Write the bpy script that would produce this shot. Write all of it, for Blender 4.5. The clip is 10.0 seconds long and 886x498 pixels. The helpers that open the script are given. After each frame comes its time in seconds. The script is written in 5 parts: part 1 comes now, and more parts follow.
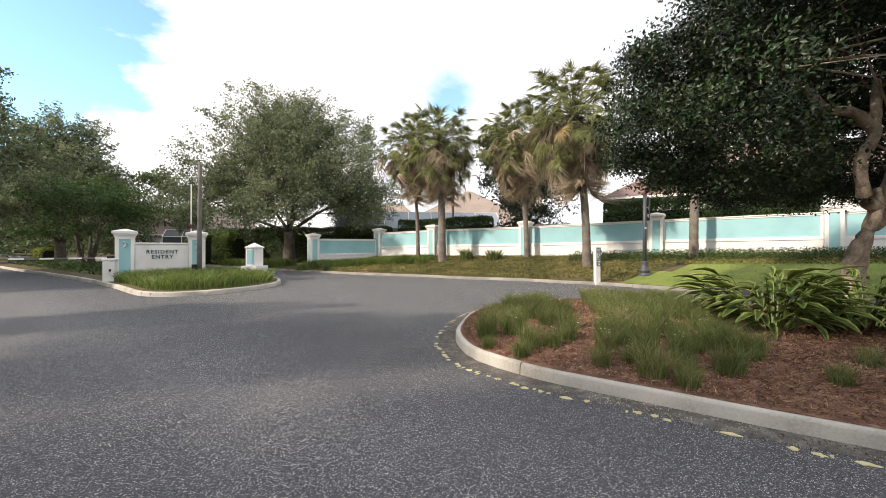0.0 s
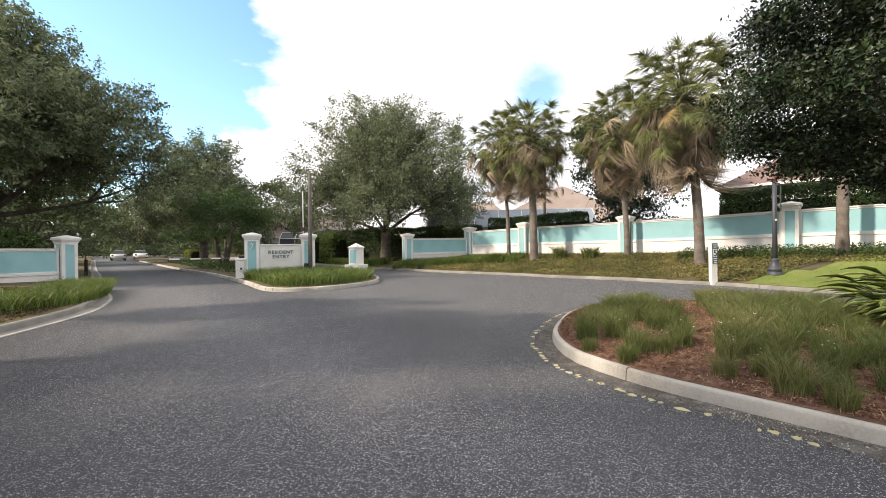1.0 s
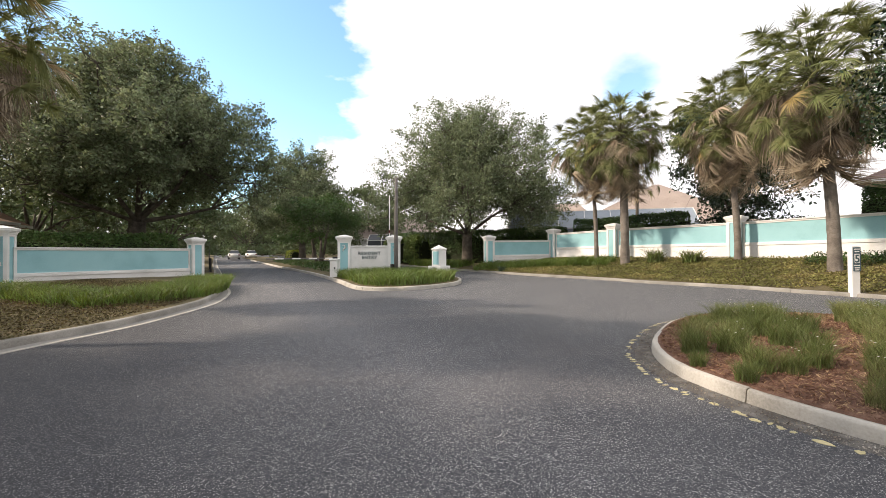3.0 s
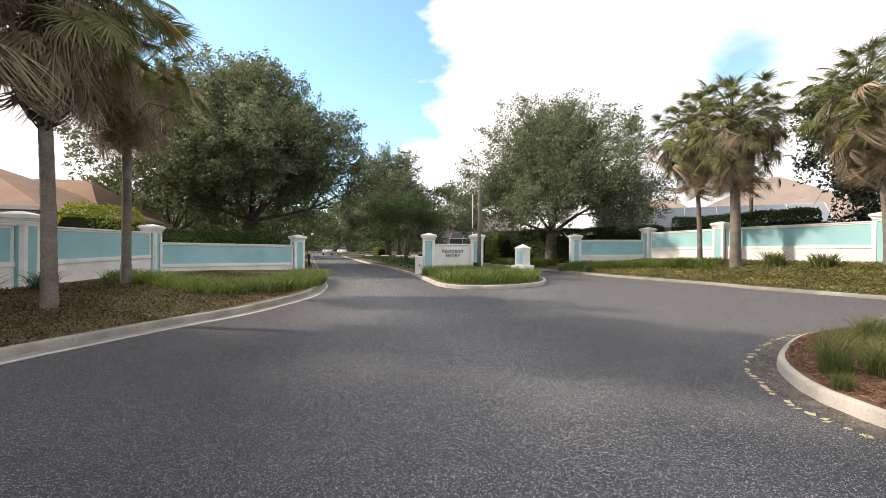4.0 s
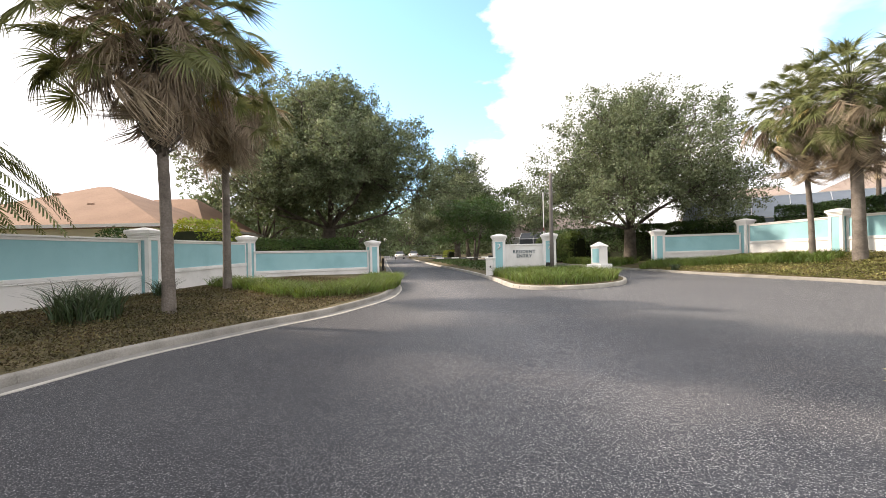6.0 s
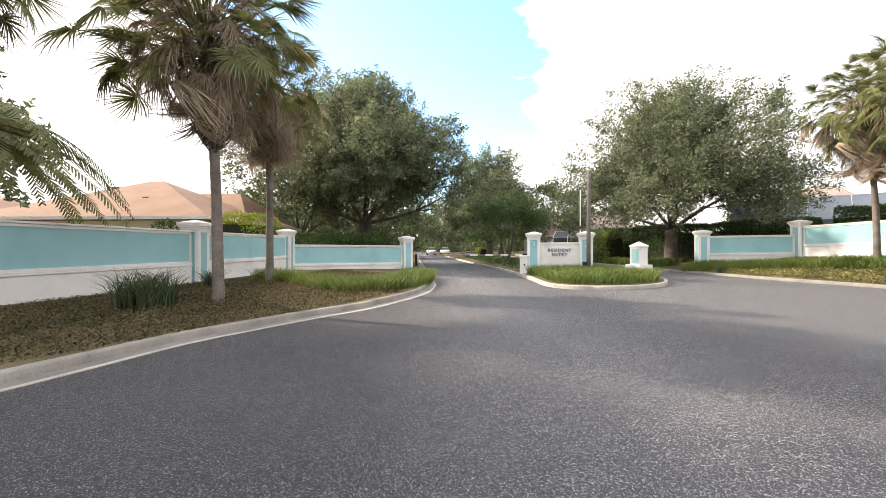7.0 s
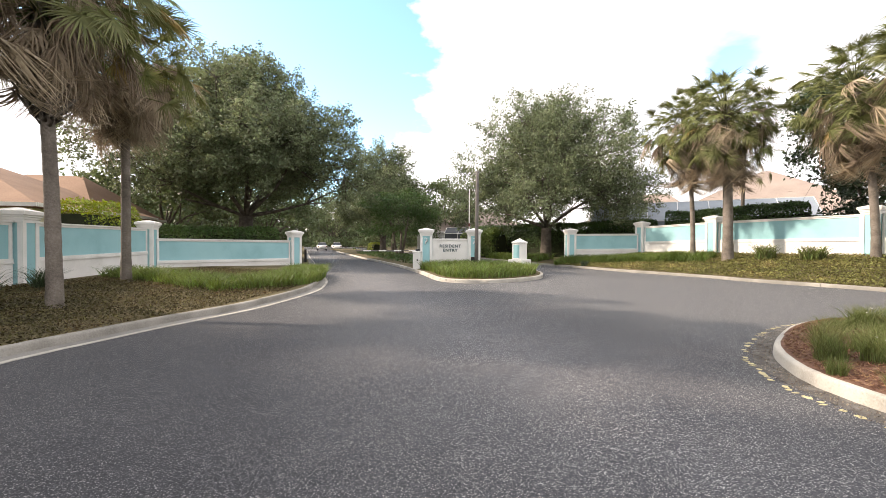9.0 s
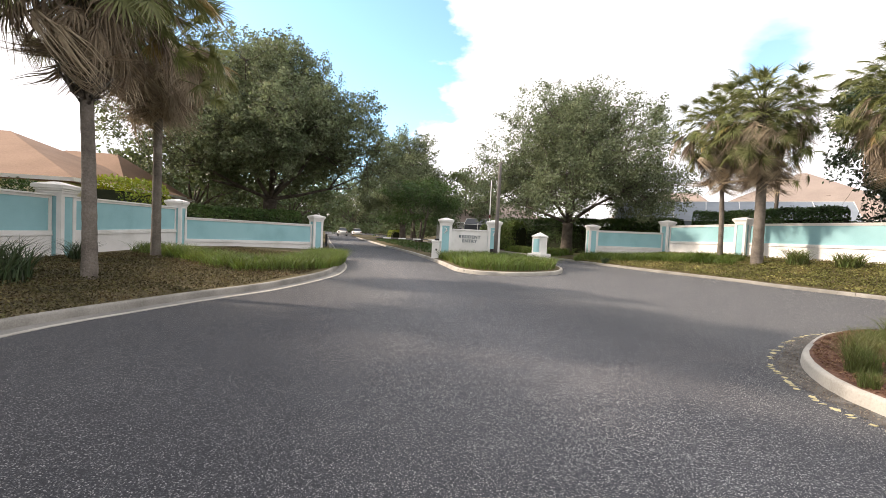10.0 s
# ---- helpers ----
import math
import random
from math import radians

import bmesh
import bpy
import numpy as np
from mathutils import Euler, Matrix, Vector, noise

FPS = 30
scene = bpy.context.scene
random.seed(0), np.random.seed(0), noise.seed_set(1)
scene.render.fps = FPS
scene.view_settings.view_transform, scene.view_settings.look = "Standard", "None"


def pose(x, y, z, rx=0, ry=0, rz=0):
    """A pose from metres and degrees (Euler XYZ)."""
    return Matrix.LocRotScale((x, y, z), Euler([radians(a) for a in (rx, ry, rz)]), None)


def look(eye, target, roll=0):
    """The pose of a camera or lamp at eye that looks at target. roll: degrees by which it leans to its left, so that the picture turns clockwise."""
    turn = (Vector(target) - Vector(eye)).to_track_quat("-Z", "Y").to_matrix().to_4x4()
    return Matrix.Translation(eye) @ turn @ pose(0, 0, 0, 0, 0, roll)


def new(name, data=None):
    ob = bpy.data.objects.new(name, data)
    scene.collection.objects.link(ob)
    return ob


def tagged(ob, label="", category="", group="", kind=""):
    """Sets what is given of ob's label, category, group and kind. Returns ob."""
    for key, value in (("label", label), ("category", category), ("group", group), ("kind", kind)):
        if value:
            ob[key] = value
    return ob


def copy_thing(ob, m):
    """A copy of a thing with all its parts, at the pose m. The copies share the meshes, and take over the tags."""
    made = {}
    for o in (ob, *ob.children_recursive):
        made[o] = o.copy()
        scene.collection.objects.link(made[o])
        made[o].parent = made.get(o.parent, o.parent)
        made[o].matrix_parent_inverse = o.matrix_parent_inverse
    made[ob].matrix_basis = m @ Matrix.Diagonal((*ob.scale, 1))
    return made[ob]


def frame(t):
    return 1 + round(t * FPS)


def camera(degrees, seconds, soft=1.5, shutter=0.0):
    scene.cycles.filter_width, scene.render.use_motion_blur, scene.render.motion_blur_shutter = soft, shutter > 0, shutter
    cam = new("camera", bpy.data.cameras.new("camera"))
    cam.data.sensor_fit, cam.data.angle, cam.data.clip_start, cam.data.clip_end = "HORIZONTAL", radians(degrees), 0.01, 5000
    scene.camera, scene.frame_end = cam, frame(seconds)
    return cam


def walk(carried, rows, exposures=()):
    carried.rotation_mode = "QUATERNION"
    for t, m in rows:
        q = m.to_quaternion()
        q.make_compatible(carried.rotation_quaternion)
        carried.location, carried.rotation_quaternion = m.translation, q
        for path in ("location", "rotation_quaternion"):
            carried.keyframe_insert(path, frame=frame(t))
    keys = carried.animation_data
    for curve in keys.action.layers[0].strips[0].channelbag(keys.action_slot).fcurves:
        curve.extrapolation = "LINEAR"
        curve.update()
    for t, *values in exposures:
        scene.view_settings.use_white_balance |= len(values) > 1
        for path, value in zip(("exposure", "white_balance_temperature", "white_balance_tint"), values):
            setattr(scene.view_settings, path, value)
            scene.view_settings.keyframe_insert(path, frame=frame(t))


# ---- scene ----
cam = camera(95.99, 10.0, soft=0.85)
PATH = [  # seconds, x, y, z, yaw, pitch, roll
    (0.0, 0.0, 0.0, 1.5, 0.0, 0.05, -0.09),
    (0.5, -0.045, -0.011, 1.506, 7.7, 0.21, 0.32),
    (1.0, -0.075, -0.032, 1.507, 12.78, -0.15, 0.55),
    (1.5, -0.079, 0.01, 1.499, 15.28, 0.05, 0.32),
    (2.0, -0.086, 0.013, 1.507, 16.6, -0.52, 0.02),
    (2.5, -0.112, 0.007, 1.506, 19.54, -0.12, 0.33),
    (4.0, -0.306, -0.128, 1.523, 35.68, -0.07, -0.58),
    (4.5, -0.317, -0.144, 1.546, 40.42, -0.42, 0.01),
    (5.0, -0.334, -0.131, 1.513, 42.58, -0.82, 0.94),
    (6.5, -0.426, -0.202, 1.494, 47.79, 0.54, 0.48),
    (7.0, -0.458, -0.273, 1.494, 49.98, -0.15, 0.01),
    (7.5, -0.41, -0.296, 1.477, 46.96, -0.72, 1.25),
    (8.0, -0.42, -0.321, 1.499, 42.44, 0.11, -0.16),
    (8.5, -0.428, -0.357, 1.508, 38.34, -2.19, -0.93),
    (9.0, -0.409, -0.362, 1.516, 34.73, -0.8, -0.29),
    (9.5, -0.397, -0.355, 1.519, 33.47, -2.17, -2.03),
    (10.0, -0.433, -0.372, 1.505, 37.46, -2.26, -2.79),
]
walk(cam, [(t, pose(x, y, z, 90 + pitch, roll, yaw)) for t, x, y, z, yaw, pitch, roll in PATH],
     exposures=[(0.0, 1.08, 6650, 14), (2.5, 1.08, 6750, 15), (4.5, 1.1, 6720, 15), (6.5, 1.55, 6750, 16), (8.0, 1.7, 6850, 17), (9.0, 1.5, 6850, 16), (10.0, 1.26, 6750, 16)])

# ---------------------------------------------------------------- light
SUN_AZ, SUN_EL = 118.0, 33.0          # degrees to the left of +y, and above the horizon
sun_dir = Vector((-math.sin(radians(SUN_AZ)) * math.cos(radians(SUN_EL)), math.cos(radians(SUN_AZ)) * math.cos(radians(SUN_EL)), math.sin(radians(SUN_EL))))
sun = new("sun", bpy.data.lights.new("sun", "SUN"))
sun.data.energy, sun.data.angle, sun.data.color = 2.7, radians(2.6), (1.0, 0.88, 0.72)
sun.matrix_world = look((0, 0, 60), tuple(Vector((0, 0, 60)) - sun_dir))

world = bpy.data.worlds.new("sky")
scene.world = world
world.use_nodes = True


class Nodes:
    """Short hand for building node trees."""

    def __init__(self, tree):
        self.t = tree
        tree.nodes.clear()

    def add(self, kind, ins=(), **props):
        n = self.t.nodes.new(kind)
        for k, v in props.items():
            setattr(n, k, v)
        for k, v in dict(ins).items():
            if isinstance(v, tuple) and len(v) == 2 and isinstance(v[0], bpy.types.Node):
                self.t.links.new(v[0].outputs[v[1]], n.inputs[k])
            else:
                n.inputs[k].default_value = v
        return n

    def math(self, op, a, b=0.0, clamp=False):
        return (self.add("ShaderNodeMath", {0: a, 1: b}, operation=op, use_clamp=clamp), 0)

    def ramp(self, fac, stops):
        n = self.add("ShaderNodeValToRGB", {0: fac})
        while len(n.color_ramp.elements) < len(stops):
            n.color_ramp.elements.new(0.5)
        for e, (p, c) in zip(n.color_ramp.elements, stops):
            e.position, e.color = p, (*c, 1) if len(c) == 3 else c
        return (n, 0)

    def mix(self, fac, a, b):
        n = self.add("ShaderNodeMix", {0: fac, 6: a if isinstance(a[0], bpy.types.Node) else (*a, 1), 7: b if isinstance(b[0], bpy.types.Node) else (*b, 1)}, data_type="RGBA")
        return (n, 2)

    def noise(self, coord, scale, detail=4.0, rough=0.55):
        return (self.add("ShaderNodeTexNoise", {"Vector": coord, "Scale": scale, "Detail": detail, "Roughness": rough}), 0)


w = Nodes(world.node_tree)
sky = w.add("ShaderNodeTexSky", sky_type="NISHITA", sun_disc=False, sun_elevation=radians(SUN_EL), sun_rotation=radians(-SUN_AZ), air_density=1.0, dust_density=0.3, ozone_density=0.3)
gen = (w.add("ShaderNodeTexCoord"), "Generated")
cloud_n = w.noise((w.add("ShaderNodeMapping", {"Vector": gen, "Scale": (1.0, 1.0, 2.2)}), 0), 2.3, 7.0, 0.55)
clear = w.add("ShaderNodeVectorMath", {0: gen, 1: (-0.765, 0.48, 0.43)}, operation="DOT_PRODUCT")
cover = w.math("ADD", cloud_n, w.math("MULTIPLY", w.math("SUBTRACT", (clear, "Value"), 0.94), -4.0))
mask = w.ramp(cover, [(0.455, (0, 0, 0)), (0.53, (1, 1, 1))])
gap = w.add("ShaderNodeVectorMath", {0: gen, 1: (0.02, 0.93, 0.365)}, operation="DOT_PRODUCT")
hole = w.math("ADD", w.math("MULTIPLY", w.math("SUBTRACT", (gap, "Value"), 0.9968), 300.0), w.math("MULTIPLY", w.math("SUBTRACT", cloud_n, 0.5), 4.0), True)
mask = w.math("MULTIPLY", mask, w.math("SUBTRACT", 1.0, w.math("MULTIPLY", hole, 0.95)))
tint = w.add("ShaderNodeMix", {0: 1.0, 6: (sky, 0), 7: (0.86, 1.08, 1.10, 1)}, data_type="RGBA", blend_type="MULTIPLY")
blue = w.add("ShaderNodeBackground", {"Color": (tint, 2), "Strength": 0.15})
cloud_c = w.ramp(w.noise(gen, 3.1, 5.0, 0.6), [(0.34, (0.66, 0.73, 0.80)), (0.56, (1.0, 1.0, 1.0))])
white = w.add("ShaderNodeBackground", {"Color": cloud_c, "Strength": 0.72})
w.add("ShaderNodeOutputWorld", {0: (w.add("ShaderNodeMixShader", {0: mask, 1: (blue, 0), 2: (white, 0)}), 0)})


# ---------------------------------------------------------------- materials
def material(name, colors, scale=6.0, fine=60.0, rough=0.8, bump=0.3, spec=0.3, metal=0.0, dist=0.01, vary=0.0, island=0.0, translucent=0.0, pos=(0.3, 0.7)):
    """Colours run through a two-scale noise; vary and island: brightness steps per object or per piece."""
    m = bpy.data.materials.new(name)
    m.use_nodes = True
    n = Nodes(m.node_tree)
    at = (n.add("ShaderNodeTexCoord"), "Object")
    if vary >= 0 and name.endswith("_w"):
        at = (n.add("ShaderNodeNewGeometry"), "Position")
    a, b = n.noise(at, scale, 4.0), n.noise(at, fine, 3.0, 0.6)
    f = n.math("ADD", n.math("MULTIPLY", a, 0.65), n.math("MULTIPLY", b, 0.35))
    k = len(colors)
    col = n.ramp(f, [(pos[0] + (pos[1] - pos[0]) * i / max(1, k - 1), c) for i, c in enumerate(colors)]) if k > 1 else n.mix(f, tuple(c * 0.86 for c in colors[0]), tuple(min(1, c * 1.12) for c in colors[0]))
    if vary or island:
        src = (n.add("ShaderNodeObjectInfo"), "Random") if vary else (n.add("ShaderNodeNewGeometry"), "Random Per Island")
        amt = vary or island
        val = n.math("ADD", n.math("MULTIPLY", src, 2 * amt), 1 - amt)
        col = (n.add("ShaderNodeHueSaturation", {"Hue": n.math("ADD", n.math("MULTIPLY", src, 0.05 * (1 if island else 0.4)), 0.475 + (0.0 if island else 0.015)), "Value": val, "Color": col}), 0)
    bmp = n.add("ShaderNodeBump", {"Strength": bump, "Distance": dist, "Height": b})
    p = n.add("ShaderNodeBsdfPrincipled", {"Base Color": col, "Roughness": rough, "Metallic": metal, "Specular IOR Level": spec, "Normal": (bmp, 0)})
    out = (p, 0)
    if translucent:
        tr = n.add("ShaderNodeBsdfTranslucent", {"Color": (n.add("ShaderNodeHueSaturation", {"Hue": 0.48, "Saturation": 1.15, "Value": 1.25, "Color": col}), 0)})
        out = (n.add("ShaderNodeMixShader", {0: translucent, 1: out, 2: (tr, 0)}), 0)
    n.add("ShaderNodeOutputMaterial", {0: out})
    return m


def asphalt_material():
    m = bpy.data.materials.new("asphalt")
    m.use_nodes = True
    n = Nodes(m.node_tree)
    at = (n.add("ShaderNodeNewGeometry"), "Position")
    big, mid = n.noise(at, 0.22, 4.0), n.noise(at, 3.0, 5.0, 0.65)
    vor = n.add("ShaderNodeTexVoronoi", {"Vector": at, "Scale": 150.0})
    vor2 = n.add("ShaderNodeTexVoronoi", {"Vector": at, "Scale": 82.0})
    base = n.ramp(n.math("ADD", n.math("MULTIPLY", big, 0.6), n.math("MULTIPLY", mid, 0.4)), [(0.32, (0.043, 0.045, 0.049)), (0.52, (0.068, 0.070, 0.075)), (0.7, (0.104, 0.105, 0.107))])
    tone = (n.add("ShaderNodeSeparateColor", {0: (vor, "Color")}), 0)
    tone2 = (n.add("ShaderNodeSeparateColor", {0: (vor2, "Color")}), 1)
    stone = n.ramp(tone, [(0.0, (0.014, 0.015, 0.019)), (0.55, (0.043, 0.044, 0.050)), (0.85, (0.11, 0.111, 0.115)), (0.96, (0.44, 0.43, 0.41)), (1.0, (0.70, 0.69, 0.66))])
    col = n.mix(0.62, base, stone)
    chip = n.math("MULTIPLY", n.math("GREATER_THAN", tone2, 0.93), n.math("LESS_THAN", (vor2, "Distance"), 0.30))
    col = n.mix(n.math("MULTIPLY", chip, 0.8), col, (0.62, 0.61, 0.59))
    # tone bands along the entry road: darkest on the left, palest in the middle
    across = (n.add("ShaderNodeVectorMath", {0: at, 1: (0.586, 0.81, 0.0)}, operation="DOT_PRODUCT"), "Value")
    across = n.math("ADD", across, n.math("MULTIPLY", n.math("SUBTRACT", mid, 0.5), 0.5))
    strip = n.ramp(n.math("DIVIDE", n.math("ADD", across, 2.0), 10.0), [(0.09, (0.68, 0.68, 0.70)), (0.24, (1.16, 1.15, 1.14)), (0.40, (1.5, 1.49, 1.48)), (0.54, (1.12, 1.12, 1.13)), (0.66, (0.98, 0.98, 0.99)), (0.86, (1.25, 1.25, 1.24))])
    col = (n.add("ShaderNodeMix", {0: 1.0, 6: col, 7: strip}, data_type="RGBA", blend_type="MULTIPLY"), 2)
    bmp = n.add("ShaderNodeBump", {"Strength": 0.55, "Distance": 0.006, "Height": (vor, "Distance")}, invert=True)
    p = n.add("ShaderNodeBsdfPrincipled", {"Base Color": col, "Roughness": 0.82, "Specular IOR Level": 0.35, "Normal": (bmp, 0)})
    n.add("ShaderNodeOutputMaterial", {0: (p, 0)})
    return m


M_ASPHALT = asphalt_material()
M_KERB = material("kerb_concrete_w", [(0.26, 0.243, 0.212), (0.41, 0.388, 0.345), (0.51, 0.485, 0.435)], 1.6, 45, 0.88, 0.5, dist=0.004)
M_OLDKERB = material("weathered_kerb_concrete_w", [(0.14, 0.132, 0.116), (0.25, 0.238, 0.213), (0.36, 0.343, 0.31)], 1.3, 45, 0.9, 0.5, dist=0.004)
M_GUTTER = material("gutter_concrete_w", [(0.13, 0.126, 0.118), (0.215, 0.207, 0.192), (0.31, 0.298, 0.278)], 1.1, 50, 0.9, 0.5, dist=0.004)
M_WHITE = material("white_stucco_w", [(0.62, 0.61, 0.58), (0.80, 0.79, 0.77), (0.84, 0.83, 0.81)], 0.9, 70, 0.85, 0.35, dist=0.004)
M_TEAL = material("teal_stucco_w", [(0.23, 0.44, 0.475), (0.31, 0.55, 0.59), (0.35, 0.59, 0.625)], 0.8, 80, 0.85, 0.35, dist=0.004)
M_MULCH = material("pine_mulch_w", [(0.055, 0.030, 0.021), (0.16, 0.086, 0.058), (0.30, 0.185, 0.13)], 9, 55, 0.95, 1.0, dist=0.03)
M_LAWN = material("lawn_w", [(0.10, 0.14, 0.035), (0.17, 0.22, 0.05), (0.26, 0.28, 0.09)], 0.7, 30, 0.95, 0.8, dist=0.03)
M_COVER = material("groundcover_soil_w", [(0.05, 0.042, 0.024), (0.11, 0.092, 0.045), (0.20, 0.155, 0.09)], 1.3, 26, 0.95, 1.0, dist=0.04)


# ---------------------------------------------------------------- helpers for building
def bm_mesh(bm, name, mat, smooth=False):
    me = bpy.data.meshes.new(name)
    bm.to_mesh(me)
    bm.free()
    for f in me.polygons:
        f.use_smooth = smooth
    if mat:
        me.materials.append(mat)
    return me


def part(name, bm, mat, parent=None, label="", smooth=False):
    """Links a bmesh as one mesh object, under its thing if one is given."""
    ob = new(name, bm_mesh(bm, name, mat, smooth))
    ob.parent = parent
    return tagged(ob, label)


def shared(name, me, parent, m=None):
    ob = new(name, me)
    ob.parent = parent
    if m is not None:
        ob.matrix_local = m
    return ob


def thing(name, m=None, label="", category="", group="", kind=""):
    ob = new(name)
    ob.empty_display_size = 0.2
    if m is not None:
        ob.matrix_world = m
    return tagged(ob, label, category, group, kind)


def raw(name, verts, faces, mat, smooth=False):
    me = bpy.data.meshes.new(name)
    me.from_pydata([tuple(v) for v in verts], [], faces)
    me.materials.append(mat)
    if smooth:
        for f in me.polygons:
            f.use_smooth = True
    return me


def box(bm, x0, x1, y0, y1, z0, z1, bevel=0.0):
    vs = [bm.verts.new(c) for c in ((x0, y0, z0), (x1, y0, z0), (x1, y1, z0), (x0, y1, z0), (x0, y0, z1), (x1, y0, z1), (x1, y1, z1), (x0, y1, z1))]
    fs = [bm.faces.new([vs[i] for i in f]) for f in ((3, 2, 1, 0), (4, 5, 6, 7), (0, 1, 5, 4), (1, 2, 6, 5), (2, 3, 7, 6), (3, 0, 4, 7))]
    if bevel:
        es = {e for f in fs for e in f.edges}
        bmesh.ops.bevel(bm, geom=list(es), offset=bevel, segments=2, affect="EDGES", profile=0.5)
    return bm


def tube(bm, pts, radii, n=8, cap=True):
    """A round tapering tube along points."""
    pts = [Vector(p) for p in pts]
    rings = []
    for i, p in enumerate(pts):
        d = (pts[min(i + 1, len(pts) - 1)] - pts[max(i - 1, 0)]).normalized()
        a = d.orthogonal().normalized() if abs(d.z) < 0.95 else Vector((1, 0, 0))
        a = (a - d * a.dot(d)).normalized()
        b = d.cross(a)
        rings.append([bm.verts.new(p + (a * math.cos(k * math.tau / n) + b * math.sin(k * math.tau / n)) * radii[i]) for k in range(n)])
    for r, s in zip(rings, rings[1:]):
        for k in range(n):
            bm.faces.new((r[k], r[(k + 1) % n], s[(k + 1) % n], s[k]))
    if cap:
        bm.faces.new(rings[-1])
        bm.faces.new(rings[0][::-1])
    return bm


def spline(pts, step=0.4):
    """A smooth line through points, resampled."""
    P = [np.array(p, float) for p in pts]
    P = [2 * P[0] - P[1]] + P + [2 * P[-1] - P[-2]]
    out = []
    for i in range(1, len(P) - 2):
        n = max(2, int(np.linalg.norm(P[i + 1] - P[i]) / step))
        for k in range(n):
            t = k / n
            a, b, c, d = P[i - 1], P[i], P[i + 1], P[i + 2]
            out.append(0.5 * (2 * b + (c - a) * t + (2 * a - 5 * b + 4 * c - d) * t * t + (3 * b - a - 3 * c + d) * t ** 3))
    out.append(P[-2])
    return np.array(out)


def offset(line, d):
    """The line moved d metres to its left."""
    t = np.gradient(line, axis=0)
    t /= np.linalg.norm(t, axis=1)[:, None]
    return line + np.stack([-t[:, 1], t[:, 0]], 1) * d


def line_distance(p, line):
    """Distances of points (n, 2) from a polyline."""
    best = np.full(len(p), 1e9)
    for a, b in zip(line[:-1], line[1:]):
        ab = b - a
        t = np.clip(((p - a) @ ab) / (ab @ ab + 1e-12), 0, 1)
        best = np.minimum(best, np.hypot(*(p - a - t[:, None] * ab).T))
    return best


def inside(p, poly):
    x, y = p[:, 0], p[:, 1]
    r = np.zeros(len(p), bool)
    for (x0, y0), (x1, y1) in zip(poly, np.roll(poly, -1, 0)):
        c = (y0 > y) != (y1 > y)
        with np.errstate(divide="ignore", invalid="ignore"):
            r ^= c & (x < (x1 - x0) * (y - y0) / (y1 - y0) + x0)
    return r


def sheet(name, outline, height, mat, label, cells, kind="structure", skirt=0.25):
    """A ground sheet inside an outline, its height a function of the points; cells: (x0, x1, y0, y1, step) blocks of inner points."""
    from mathutils.geometry import delaunay_2d_cdt
    outline = np.array(outline, float)
    inner = []
    for x0, x1, y0, y1, s in cells:
        gx, gy = np.meshgrid(np.arange(x0, x1, s), np.arange(y0, y1, s))
        g = np.stack([gx.ravel(), gy.ravel()], 1) + np.random.uniform(-0.2, 0.2, (gx.size, 2)) * s
        g = g[inside(g, outline)]
        inner.append(g[line_distance(g, np.vstack([outline, outline[:1]])) > 0.25 * s])
    pts = np.vstack([outline] + inner)
    n = len(outline)
    vs, _, fs, *_ = delaunay_2d_cdt([Vector(p) for p in pts], [(i, (i + 1) % n) for i in range(n)], [], 1, 1e-4)
    vs = np.array([tuple(v) for v in vs])
    z = height(vs)
    ob = new(name, raw(name, np.column_stack([vs, z]), [tuple(f) for f in fs], mat, True))
    return tagged(ob, label, name.split("_")[0], kind=kind)


# ---------------------------------------------------------------- plan
U = np.array((-0.81, 0.586))         # the entry road runs this way
LEFT_EDGE = spline([(6, -17), (-1.5, -8.5), (-5.0, -3.6), (-6.75, -0.84), (-7.75, 0.69), (-8.13, 1.66), (-8.53, 2.79), (-9.0, 4.5), (-9.45, 5.5), (-10.2, 6.85), (-11.1, 8.1), (-12.95, 9.85), (-15.0, 11.35), (-17.6, 13.3), (-19.6, 14.6), (-27.5, 20.3), (-37.8, 27.6), (-70, 51), (-130, 94.5)])
KERB_L = offset(LEFT_EDGE, 0.32)
RIGHT_EDGE = spline([(-130, 115), (-60, 63.2), (-30, 41.4), (-15.5, 30.9), (-12.6, 28.7), (-11.2, 27.5), (-9.0, 26.1), (-4.9, 23.35), (-1.0, 21.5), (0.7, 20.2), (3.6, 18.9), (5.5, 17.5), (6.9, 16.6), (8.4, 14.75), (11.0, 12.5), (14.0, 9.2), (20, 2.3), (34, -14)])
ISLAND = spline([(-75, 60.3), (-32, 29.2), (-22.9, 22.9), (-17.0, 18.7), (-12.7, 15.3), (-10.2, 13.1), (-9.2, 12.5), (-8.2, 12.6), (-7.3, 13.6), (-6.8, 15.2), (-6.85, 16.7), (-7.8, 18.9), (-9.6, 20.65), (-13.0, 23.1), (-30, 35.4), (-75, 68)])
MEDIAN = spline([(16, -5.6), (12.5, -3.25), (9, -0.9), (7, 0.44), (5.4, 1.52), (4.2, 2.33), (3.35, 2.90), (2.78, 3.29), (2.19, 3.72), (1.57, 4.17), (1.02, 4.62), (0.47, 5.30), (0.26, 5.94), (0.20, 6.65), (0.30, 7.40), (0.62, 8.7), (1.2, 9.8), (2.2, 10.6), (3.6, 10.9), (5.2, 10.7), (7.2, 9.8), (9.5, 8.0), (12.5, 5.0), (19, -3)])
